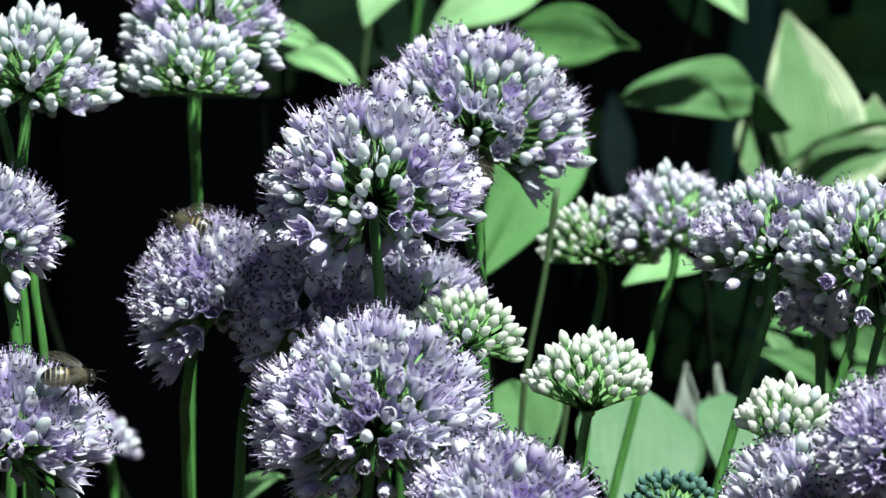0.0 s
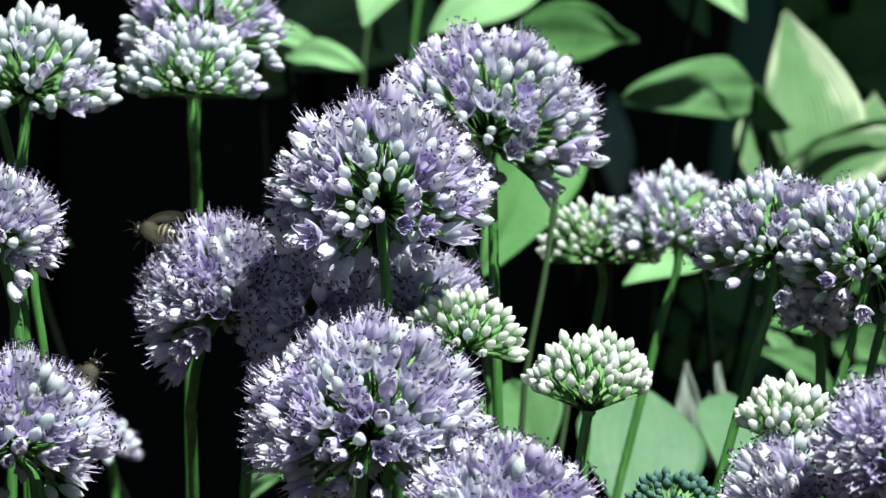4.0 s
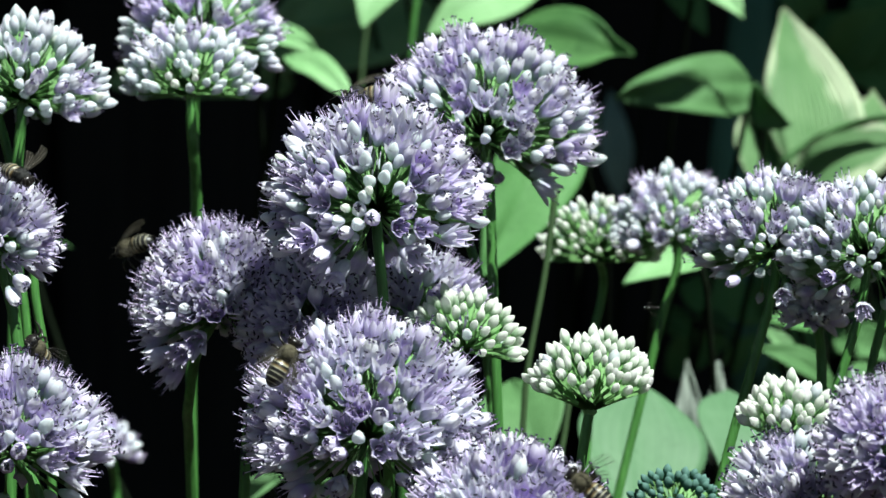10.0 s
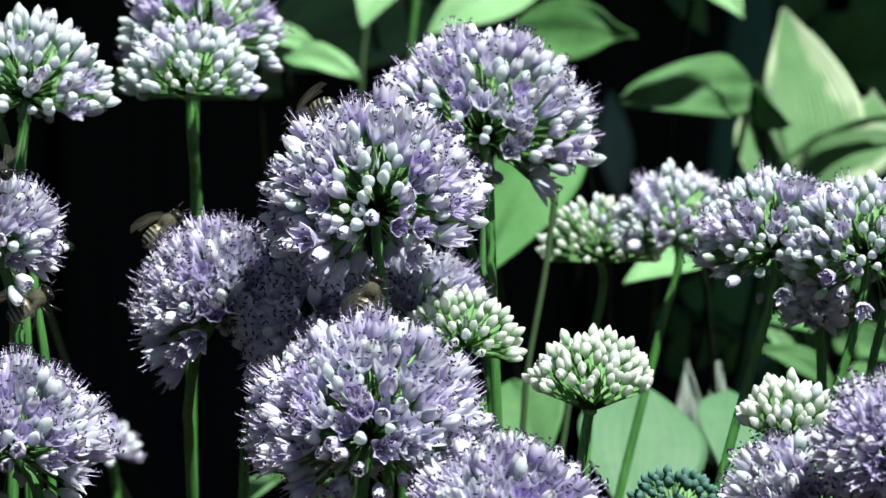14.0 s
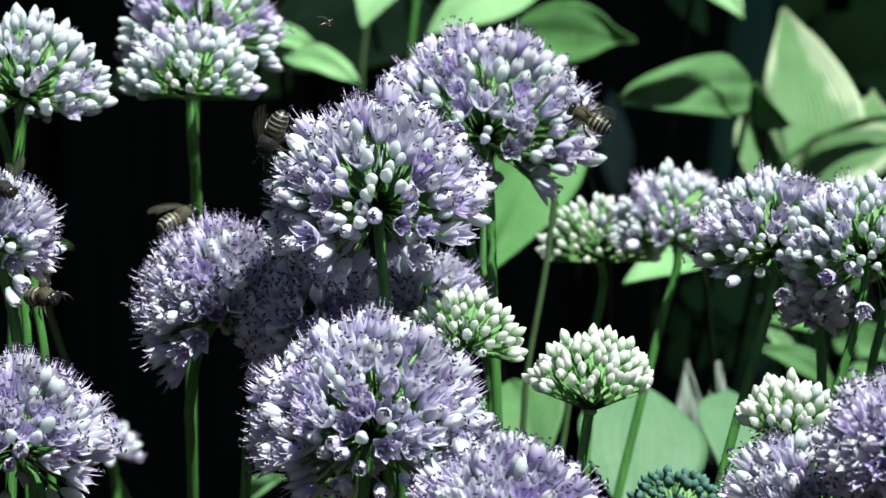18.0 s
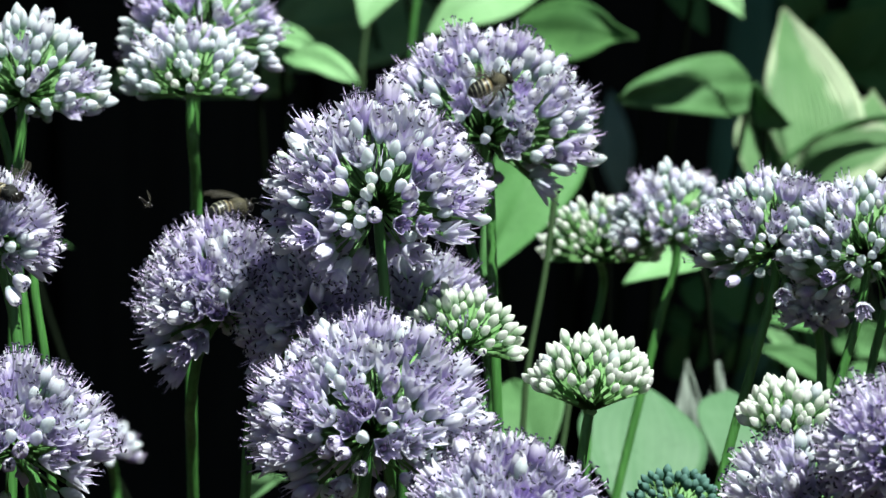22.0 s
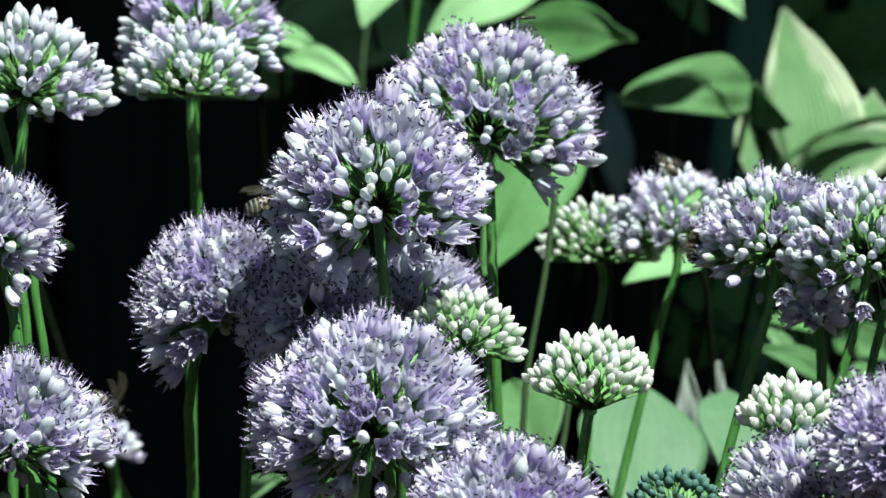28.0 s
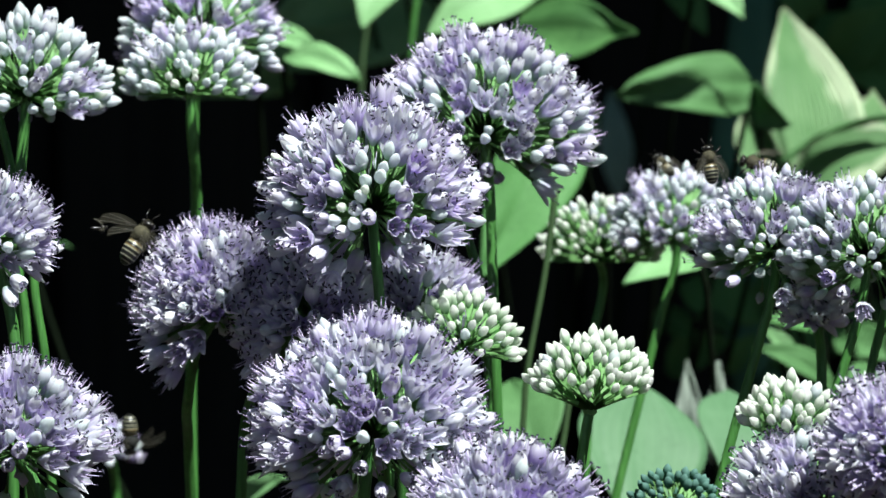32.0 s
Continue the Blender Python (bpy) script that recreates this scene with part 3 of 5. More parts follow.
F["shaded"] = allium((-0.0571, 1.0300, 0.4742), 0.0228, 215, "bloom", [(-0.0634, 1.0359, 0.4630), (-0.0659, 1.0418, 0.4505), (-0.0682, 1.0761, 0.4339), (-0.0682, 1.0837, 0.4189)],
                     "violet allium globe partly in shadow", 3, 100, (10, -8), droop=10, tall=1.10, stray=[(-0.0699, 1.0201, 0.4709), (-0.0669, 1.0151, 0.4731), (-0.0696, 1.0201, 0.4648), (-0.0666, 1.0250, 0.4606), (-0.0717, 1.0250, 0.4672), (-0.0642, 1.0201, 0.4659)])
F["hidden"] = allium((-0.0324, 1.0210, 0.4716), 0.0209, 153, "bloom", [(-0.0426, 1.0317, 0.4590), (-0.0505, 1.0529, 0.4445), (-0.0524, 1.0539, 0.4218)],
                     "violet allium globe in the shadow of its neighbour", 4, 106, (10, -26), droop=8)
F["rear"] = allium((-0.0068, 1.0360, 0.4719), 0.0191, 90, "bloom", [(-0.0057, 1.0393, 0.4538), (-0.0050, 1.0377, 0.4361)],
                   "lilac allium globe tucked behind others", 5, 110)
F["front"] = allium((-0.0175, 0.9620, 0.4511), 0.0298, 255, "bloom", [(-0.0183, 0.9610, 0.4427), (-0.0196, 0.9598, 0.4290)],
                    "lilac allium globe in full bloom low in front", 6, 108, (10, -3), droop=20, young=(0.1, -0.9, -0.1, 20))
F["cream"] = allium((0.0048, 0.9940, 0.4675), 0.0172, 85, "bud", [(0.0023, 0.9930, 0.4565), (0.0015, 0.9918, 0.4425)],
                    "cream-white allium head still in bud", 7, 92, (4, 10), 0.0012, 0.95)
F["posy"] = allium((0.0361, 0.9780, 0.4545), 0.0185, 150, "bud", [(0.0355, 0.9776, 0.4521), (0.0341, 0.9768, 0.4432), (0.0325, 0.9757, 0.4307)],
                   "cream-white allium head in tight bud", 8, 69, (2, 0), 0.0012, 0.93, tall=1.22)
F["low"] = allium((0.0822, 0.9475, 0.4505), 0.0152, 115, "bud", [(0.0799, 0.9468, 0.4447), (0.0788, 0.9460, 0.4353)],
                  "small cream-white allium head in bud", 9, 68, (2, 3), 0.0012, 0.93, tall=1.22)
F["corner"] = allium((-0.1095, 1.0545, 0.5279), 0.0238, 190, "opening", [(-0.1099, 1.0540, 0.5222), (-0.1113, 1.0524, 0.5045), (-0.1123, 1.0484, 0.4586)],
                     "white and lilac allium head beginning to open", 10, 108, (4, -4), 0.0014, 0.93)
F["pale"] = allium((-0.0681, 1.0845, 0.5270), 0.0205, 155, "opening", [(-0.0681, 1.0838, 0.5191), (-0.0671, 1.0921, 0.4985), (-0.0680, 1.0950, 0.4750), (-0.0691, 1.0925, 0.4457), (-0.0686, 1.0900, 0.4179)],
                   "white allium head with closed buds", 11, 92, (6, 0), 0.0014, 0.88)
F["top"] = allium((-0.0678, 1.1308, 0.5400), 0.0239, 112, "half", [(-0.0705, 1.1392, 0.5208), (-0.0703, 1.1360, 0.4840), (-0.0713, 1.1320, 0.4392), (-0.0710, 1.1298, 0.4136)],
                  "pale lilac allium head half open", 12, 108, (4, 4), size=0.9)
F["left"] = allium((-0.1042, 0.9670, 0.4459), 0.0242, 169, "bloom", [(-0.0994, 0.9664, 0.4391), (-0.0960, 0.9654, 0.4281)],
                   "lilac allium globe in bloom with visiting bees", 13, 97, (14, 0), 0.0012, droop=14)
F["dim"] = allium((-0.1065, 1.2497, 0.4073), 0.0117, 45, "half", [(-0.1060, 1.2884, 0.3903), (-0.1051, 1.2871, 0.3757)],
                  "small pale allium head far behind", 14, 110)
F["edge"] = allium((-0.1121, 0.9964, 0.4951), 0.0177, 113, "bloom", [(-0.1087, 0.9955, 0.4846), (-0.1067, 0.9947, 0.4762), (-0.1053, 0.9938, 0.4649)],
                   "lilac allium globe in bloom on a stout stalk", 15, 112, (8, 0), 0.0014, droop=8, stray=[(-0.1040, 0.9805, 0.4860), (-0.1060, 0.9803, 0.4832)])
F["green_white"] = allium((0.0458, 1.1650, 0.4745), 0.0200, 125, "bud", [(0.0470, 1.1699, 0.4679), (0.0440, 1.1683, 0.4514), (0.0424, 1.1660, 0.4249)],
                          "greenish white allium head opening from bud", 16, 90, (4, 0), 0.0012, 0.85)
F["lilac"] = allium((0.0666, 1.1550, 0.4824), 0.0192, 180, "half", [(0.0679, 1.1547, 0.4775), (0.0634, 1.1531, 0.4596), (0.0568, 1.1508, 0.4336), (0.0504, 1.1484, 0.4076)],
                    "flat-topped lilac allium head on a slanting stalk", 17, 104, (4, 0), 0.0012, 0.82, tall=1.18, young=(0.0, -0.85, -0.5, 30))
F["broad"] = allium((0.0865, 1.0410, 0.4879), 0.0227, 255, "half", [(0.0865, 1.0404, 0.4817), (0.0826, 1.0390, 0.4656), (0.0767, 1.0372, 0.4451), (0.0708, 1.0353, 0.4231)],
                    "lilac and white allium globe on a dark stalk", 18, 102, (12, 0), 0.0012, 0.80, 8, [(0.0869, 1.0251, 0.4785), (0.0748, 1.0253, 0.4817)], young=(0.0, -0.95, -0.1, 38))
F["side"] = allium((0.1096, 1.0309, 0.4867), 0.0240, 240, "half", [(0.1080, 1.0298, 0.4754), (0.1014, 1.0279, 0.4536), (0.0971, 1.0265, 0.4377)],
                   "white and lilac allium globe half open", 19, 102, (12, 0), 0.0012, 0.80, 10, [(0.1021, 1.0151, 0.4798), (0.0985, 1.0155, 0.4841), (0.1063, 1.0148, 0.4762)], young=(0.1, -0.95, -0.1, 34))
F["under"] = allium((0.0980, 1.0525, 0.4707), 0.0092, 51, "mixed", [(0.0999, 1.0558, 0.4623), (0.1003, 1.0546, 0.4489)],
                    "small lilac allium head in shade beneath others", 20, 115)
F["bottom"] = allium((0.0147, 0.9325, 0.4300), 0.0247, 118, "bloom", [(0.0154, 0.9314, 0.4174)],
                     "lilac allium globe in bloom, low in the bed", 21, 82)
F["near"] = allium((0.1047, 0.9124, 0.4535), 0.0194, 124, "bloom", [(0.1057, 0.9113, 0.4406)],
                   "violet allium globe close by, half in shadow", 22, 125, (10, 0), 0.0018, 1.1)
F["violet"] = allium((0.0865, 0.9390, 0.4357), 0.0211, 108, "bloom", [(0.0876, 0.9379, 0.4230)],
                     "violet allium globe in bloom behind another", 23, 88)
F["unripe"] = allium((0.0587, 1.0102, 0.4233), 0.0138, 74, "green", [(0.0590, 1.0096, 0.4168)],
                     "dark blue-green unripe allium head", 24, 82)


def stalk(points, label, mat, thick=0.0012):
    base = Vector(points[-1])
    base.z = 0
    bm = bmesh.new()
    tube(bm, [p - base for p in bezier([Vector(q) for q in points] + [base], 6)], thick, 10, 0.05)
    ob = new("bare_stalk", mesh_of("bare_stalk", bm, mat))
    ob.location = base
    return tagged(ob, label, "stalk", "bare stalks in the bed")


for line in ([(-0.1047, 1.0261, 0.4904), (-0.1050, 1.0253, 0.4817), (-0.1021, 1.0236, 0.4615)], [(-0.1130, 1.0460, 0.4886), (-0.1100, 1.0450, 0.4769), (-0.1085, 1.0434, 0.4592)],
             [(-0.1178, 1.0591, 0.5235), (-0.1143, 1.0579, 0.5101), (-0.1125, 1.0565, 0.4937)], [(0.0040, 1.0873, 0.5020), (0.0068, 1.0861, 0.4882), (0.0101, 1.0851, 0.4760)],
             [(-0.0080, 1.4530, 0.5515), (-0.0106, 1.4516, 0.5352), (-0.0114, 1.4507, 0.5250)], [(0.1162, 1.0447, 0.4739), (0.1125, 1.0434, 0.4592), (0.1103, 1.0422, 0.4444)],
             [(-0.0135, 1.0112, 0.4354), (-0.0138, 1.0104, 0.4254), (-0.0141, 1.0096, 0.4168)]):
    stalk(line, "bare green stalk rising from the bed", STEM)
for line in ([(-0.0262, 1.5028, 0.5463), (-0.0294, 1.5009, 0.5252), (-0.0304, 1.4998, 0.5126)], [(0.0325, 1.1472, 0.4977), (0.0293, 1.1451, 0.4735), (0.0236, 1.1421, 0.4396)],
             [(0.0366, 1.1421, 0.4396), (0.0350, 1.1411, 0.4283), (0.0325, 1.1397, 0.4122)]):
    stalk(line, "thin dark stalk in the shade of the bed", STALK_OLIVE, 0.0009)


# ---- insects ----
def wing_mesh(length, width):
    bm = bmesh.new()
    rows = 9
    left, right = [], []
    for j in range(rows + 1):
        t = j / rows
        w = width * (0.16 + 0.84 * math.sin(math.pi * min(1, t * 0.80 + 0.06)) ** 0.8) * (1 if t < 0.85 else math.sqrt(max(0.02, 1 - ((t - 0.85) / 0.15) ** 2)))
        left.append(bm.verts.new((-length * t, 0.10 * width * math.sin(t * 3), 0.0002 * math.sin(t * 5))))
        right.append(bm.verts.new((-length * t - w * 0.1, w, 0.0003 * math.sin(t * 4 + 1))))
    for j in range(rows):
        bm.faces.new((left[j], left[j + 1], right[j + 1], right[j]))
    for line in ([(0, 0.1), (-0.5, 0.12), (-0.96, 0.2)], [(0, 0.2), (-0.5, 0.45), (-0.9, 0.55)], [(-0.1, 0.2), (-0.4, 0.6), (-0.75, 0.85)]):
        tube(bm, [Vector((x * length, y * width, 0.00005)) for x, y in line], 0.00005, 4, mat=1, cap=False)
    return mesh_of("wing", bm, [BEE_WING, WING_VEIN])


FORE, HIND = wing_mesh(0.0092, 0.0030), wing_mesh(0.0064, 0.0024)


def abdomen_mesh():
    bm = bmesh.new()
    prof = [(0.12, 0.0), (0.42, 0.05), (0.66, 0.13), (0.80, 0.22), (0.93, 0.30), (0.92, 0.36), (1.0, 0.45), (0.985, 0.51), (1.02, 0.60), (0.985, 0.66), (0.98, 0.76),
            (0.90, 0.80), (0.80, 0.90), (0.5, 0.97), (0.14, 1.0)]
    lathe(bm, [(r * 0.00228, z * 0.0068) for r, z in prof], 16)
    bm.transform(Matrix.Translation((-0.0082, 0, -0.0004)) @ Matrix.Rotation(radians(90), 4, "Y"))
    for v in bm.verts:
        v.co.z -= 14 * (v.co.x + 0.0014) ** 2
    return mesh_of("abdomen", bm, BEE_ABDOMEN)


def fuzz(bm, centre, size, n, length, seed, mat=0):
    """Short hairs that stand on an ellipsoid."""
    rng = random.Random(seed)
    for i in range(n):
        z = 1 - 2 * (i + 0.5) / n
        a = i * 2.39996
        r = math.sqrt(1 - z * z)
        d = Vector((math.cos(a) * r, math.sin(a) * r, z))
        p = Vector(centre) + Vector((d.x * size[0], d.y * size[1], d.z * size[2]))
        q = p + (d + Vector((rng.uniform(-0.4, 0.2), rng.uniform(-0.3, 0.3), rng.uniform(-0.2, 0.3)))).normalized() * length * rng.uniform(0.6, 1.1)
        s = d.orthogonal().normalized() * 0.00006
        f = bm.faces.new((bm.verts.new(p - s), bm.verts.new(p + s), bm.verts.new(q)))
        f.material_index = mat
    return bm


ABDOMEN = abdomen_mesh()
bm = blob(bmesh.new(), (0, 0, 0), (0.0022, 0.0022, 0.0021), 0, 14)
THORAX = mesh_of("thorax", fuzz(bm, (0, 0, 0), (0.0021, 0.0021, 0.0020), 460, 0.0008, 3), BEE_FUZZ)
bm = blob(bmesh.new(), (0.0029, 0, -0.0005), (0.0010, 0.0017, 0.0016), 0, 12)
bm = fuzz(bm, (0.0029, 0, -0.0003), (0.0010, 0.0016, 0.0015), 120, 0.0004, 4, 1)
HEAD = mesh_of("head", bm, [BEE_BLACK, BEE_FUZZ])
THORAX_SOOTY = THORAX.copy()
THORAX_SOOTY.materials[0] = BEE_SOOTY
EYES = [mesh_of("eye", blob(bmesh.new(), (0.0031, 0.0013 * s, -0.0002), (0.0007, 0.00055, 0.0012), 0, 9), BEE_BLACK) for s in (1, -1)]
ANTENNAE = [mesh_of("antenna", tube(bmesh.new(), [(0.0037, 0.0005 * s, 0.0002), (0.0044, 0.0010 * s, 0.0010), (0.0062, 0.0016 * s, 0.0004)], [0.00012, 0.00012, 0.00014], 5), BEE_BLACK)
            for s in (1, -1)]


def leg_mesh(s, x, reach, drop, basket):
    bm = bmesh.new()
    pts = [(x, 0.0012 * s, -0.0012), (x + reach * 0.4, 0.0030 * s, -0.0012), (x + reach * 0.8, 0.0038 * s, -drop * 0.6), (x + reach * 1.1, 0.0040 * s, -drop)]
    tube(bm, pts, [0.00032, 0.00028, 0.00042 if basket else 0.00026, 0.00012], 6)
    return mesh_of("leg", bm, BEE_BLACK)


LEGS = [leg_mesh(s, x, r, d, k) for s in (1, -1) for x, r, d, k in ((0.0012, 0.0022, 0.0036, False), (0.0, 0.0004, 0.0040, False), (-0.0010, -0.0030, 0.0046, True))]


def bee(label, flying=False, scale=1.08, sooty=False):
    root = new("honeybee")
    root.scale = (scale,) * 3
    part("thorax", THORAX_SOOTY if sooty else THORAX, None, root, "dark furry thorax" if sooty else "tawny furry thorax")
    part("abdomen", ABDOMEN, None, root, "amber and black banded abdomen")
    head = part("head", HEAD, None, root)
    for me in EYES:
        part("eye", me, None, head)
    for me in ANTENNAE:
        part("antenna", me, None, head)
    for me in LEGS:
        leg = part("leg", me, None, root)
        if flying:
            leg.matrix_basis = Matrix.Diagonal((0.9, 0.5, 0.65, 1))
    for s in (1, -1):
        for me, x, out in ((FORE, 0.0006, 12), (HIND, -0.0004, 6)):
            w = part("wing", me, None, root, "clear veined wing")
            spread = (62 if me is FORE else 40) if flying else out
            w.matrix_basis = Matrix.Translation((x, 0.0010 * s, 0.0017)) @ Matrix.Rotation(radians(-spread * s), 4, "Z") @ Matrix.Rotation(radians(5 if not flying else 24), 4, "Y") @ Matrix.Diagonal((1, s, 1, 1))
    return tagged(root, label, "bee", "honeybees on the flowers")


def fly(label):
    root = new("hoverfly")
    root.scale = (0.62,) * 3
    bm = blob(bmesh.new(), (-0.0022, 0, 0), (0.0024, 0.0007, 0.0006), 0, 10)
    part("abdomen", bm, BEE_BLACK, root)
    bm = blob(bmesh.new(), (0.0006, 0, 0.0002), (0.0011, 0.0009, 0.0009), 0, 10)
    part("thorax", bm, BEE_BLACK, root)
    bm = blob(bmesh.new(), (0.0020, 0, 0.0002), (0.0006, 0.0009, 0.0008), 0, 8)
    part("head", bm, BEE_BLACK, root)
    for s in (1, -1):
        w = part("wing", HIND, None, root, "clear wing")
        w.matrix_basis = Matrix.Translation((0.0004, 0.0006 * s, 0.0008)) @ Matrix.Rotation(radians(-48 * s), 4, "Z") @ Matrix.Rotation(radians(14), 4, "Y") @ Matrix.Diagonal((0.75, 0.75 * s, 0.75, 1))
    for s in (1, -1):
        for x in (0.0010, 0.0004, -0.0002):
            bm = tube(bmesh.new(), [(x, 0.0005 * s, -0.0004), (x, 0.0012 * s, -0.0010), (x - 0.0005, 0.0013 * s, -0.0018)], 0.00008, 4)
            part("leg", bm, BEE_BLACK, root)
    return tagged(root, label, "fly", "small flies over the bed")


def perch(p, heading, roll=30.0, yaw=0.0):
    """A pose of an insect: heading in the upright plane across the view (0 right, 90 up), roll of its back from that plane towards the
    viewer, yaw of its nose away from the viewer."""
    h, r, y = radians(heading), radians(roll), radians(yaw)
    fwd = Vector((math.cos(h) * math.cos(y), math.sin(y), math.sin(h) * math.cos(y)))
    back = Vector((-math.sin(h) * math.cos(r), -math.sin(r), math.cos(h) * math.cos(r)))
    back = (back - fwd * back.dot(fwd)).normalized()
    m = Matrix((fwd, back.cross(fwd), back)).transposed().to_4x4()
    m.translation = Vector(p)
    return m


BEES = {
    "shade": bee("honeybee feeding on the violet globe"),
    "left": bee("honeybee crawling on the lilac globe"),
    "drop": bee("dark honeybee with spread wings visiting the lilac globes", True, 0.95, True),
    "crown": bee("dark honeybee on top of the lilac globe", sooty=True),
    "tour": bee("banded honeybee on the broad lilac globe", scale=1.02),
    "far": bee("honeybee on the flat-topped lilac head", scale=0.62),
    "gap": bee("honeybee between two lilac heads", scale=0.84),
    "last": bee("honeybee behind the lilac and white globe", scale=0.88),
    "low": bee("honeybee on the low lilac globe", True),
    "stalk": bee("honeybee clinging under the violet globe"),
    "pass": bee("honeybee with spread wings flying past", True),
    "guest": bee("honeybee flying in to the violet globe", True),
}
FLIES = [fly("small dark hoverfly in flight"), fly("small dark hoverfly in flight")]


# ---- movement ----
def sway(plant, rows):
    """The stalk leans from its foot; rows: seconds, millimetres to the right and up at the height of the head."""
    foot = plant.location.copy()
    tall = 0.46
    return [(t, Matrix.Translation(foot + Vector((0, 0, dz / 1000))) @ Matrix.Rotation(math.atan2(dx / 1000, tall), 4, "Y")) for t, dx, dz in rows]


def nod(leaf, rows):
    """A leaf turns about its base; rows: seconds, degrees it swings clockwise in view, degrees it folds away."""
    seat = leaf.location.copy()
    return [(t, Matrix.Translation(seat) @ Matrix.Rotation(radians(a), 4, "Y") @ Matrix.Rotation(radians(b), 4, "Z")) for t, a, b in rows]


def motions():
    walk(F["crown"], sway(F["crown"], [(0, -1.16, 1.11), (0.5, -0.28, 0.72), (1, 0.16, 0.5), (2, 0.8, 0.51), (3, 0.37, 0.08), (3.5, 0.37, 0.08), (5.5, 1.51, 0.23), (6, 0.23, -0), (7, 0.44, -0), (8, 0.23, -0), (9, 0, -0), (10, -0.42, -0.42), (10.5, 0, -1.07), (11, 0.23, -1.07), (11.5, -0.86, -0.86), (12, -0.42, -0.42), (13, -0.42, -0.21), (14, -0.65, -0.42), (14.5, 0, -0.21), (17, 0, -0), (18, 0, -0), (19, 0, -0), (20, 0, -0), (21, 0, -0), (22, 0, 0.23), (23, -0.21, 0.23), (24, 0.23, 0.23), (25, -0.21, 0.23), (28, 0, 0.23), (29, -0.65, -0), (30, -0.42, 0.23), (31, -0.65, -0), (32, -1.3, -0.21)]))
    walk(F["shaded"], sway(F["shaded"], [(0, -0.81, 0.11), (0.5, 0.04, 0.24), (1, 0.27, 0.24), (2, 0.48, 0.24), (3, 0.27, 0.03), (3.5, 0.48, 0.03), (5.5, 1.3, 0.21), (6, 0.23, -0), (7, 0.44, -0), (8, 0, -0), (9, 0, -0), (10, -0.42, -0.42), (10.5, 0, -0.65), (11, -0.21, -0.65), (11.5, -0.86, -0.65), (12, -0.42, -0.21), (13, -0.21, -0.21), (14, -0.42, -0.21), (14.5, 0.23, -0.21), (17, 0.23, -0), (18, 0, -0), (19, 0.23, -0), (20, 0.44, -0), (21, 0.23, -0), (22, 0.23, -0), (23, 0, -0), (24, 0, -0), (25, -0.42, -0), (28, -0.21, -0), (29, -0.86, -0), (30, -0.21, -0), (31, -0.42, -0), (32, -0.65, -0.21)]))
    walk(F["hidden"], sway(F["hidden"], [(0, -1.16, 1.11), (0.5, -0.28, 0.72), (1, 0.16, 0.5), (2, 0.8, 0.51), (3, 0.37, 0.08), (3.5, 0.37, 0.08), (5.5, 1.51, 0.23), (6, 0.23, -0), (7, 0.44, -0), (8, 0.23, -0), (9, 0, -0), (10, -0.42, -0.42), (10.5, 0, -1.07), (11, 0.23, -1.07), (11.5, -0.86, -0.86), (12, -0.42, -0.42), (13, -0.42, -0.21), (14, -0.65, -0.42), (14.5, 0, -0.21), (17, 0, -0), (18, 0, -0), (19, 0, -0), (20, 0, -0), (21, 0, -0), (22, 0, 0.23), (23, -0.21, 0.23), (24, 0.23, 0.23), (25, -0.21, 0.23), (28, 0, 0.23), (29, -0.65, -0), (30, -0.42, 0.23), (31, -0.65, -0), (32, -1.3, -0.21)]))
    walk(F["back"], sway(F["back"], [(0, -2.82, -0.27), (0.5, -2.75, -0.09), (1, -2.96, 0.12), (2, -1.46, 0.36), (3, 0.05, -0.06), (3.5, 0.49, -0.06), (5.5, 0, -0), (6, -0.23, -0), (7, -0.44, -0), (8, 0, -0), (9, 0, -0), (10, 0, -0), (10.5, -0.86, -0), (11, -0.86, -0), (11.5, -1.08, -0), (12, -0.44, -0), (13, -0.44, -0), (14, -0.23, -0), (32, 0, 0)]))
    walk(F["front"], sway(F["front"], [(0, 1.32, 0.08), (0.5, 0.59, 1.18), (1, 0.81, 1.39), (2, 1.03, 0.54), (3, 0.18, -0.77), (3.5, -0.46, -0.77), (5.5, -0.44, -0), (6, 0, 0.21), (7, 0.65, -0), (8, 0.86, -0.23), (9, 0, -0), (10, -1.08, -0.23), (10.5, -1.08, -0.44), (11, -0.65, -0.65), (11.5, -1.3, -0.86), (12, -0.86, -0.44), (32, 0, 0)]))
    walk(F["left"], sway(F["left"], [(0, -0.4, -0.91), (0.5, -0.69, -0.51), (1, -0.27, -0.29), (2, 0.61, -0.29), (3, 0.61, -0.29), (3.5, 0.17, -0.08), (5.5, 1.08, 0.21), (6, 0.87, -0), (7, 0.44, -0), (8, 0, -0.21), (9, 0, -0), (10, -0.21, -0.21), (10.5, 0, -0.21), (11, 0, -0), (11.5, -0.21, -0), (12, -0.42, -0), (13, -0.65, 0.21), (14, -0.42, -0), (14.5, 0.23, -0), (17, 0, -0), (18, 0.23, -0), (32, 0, 0)]))
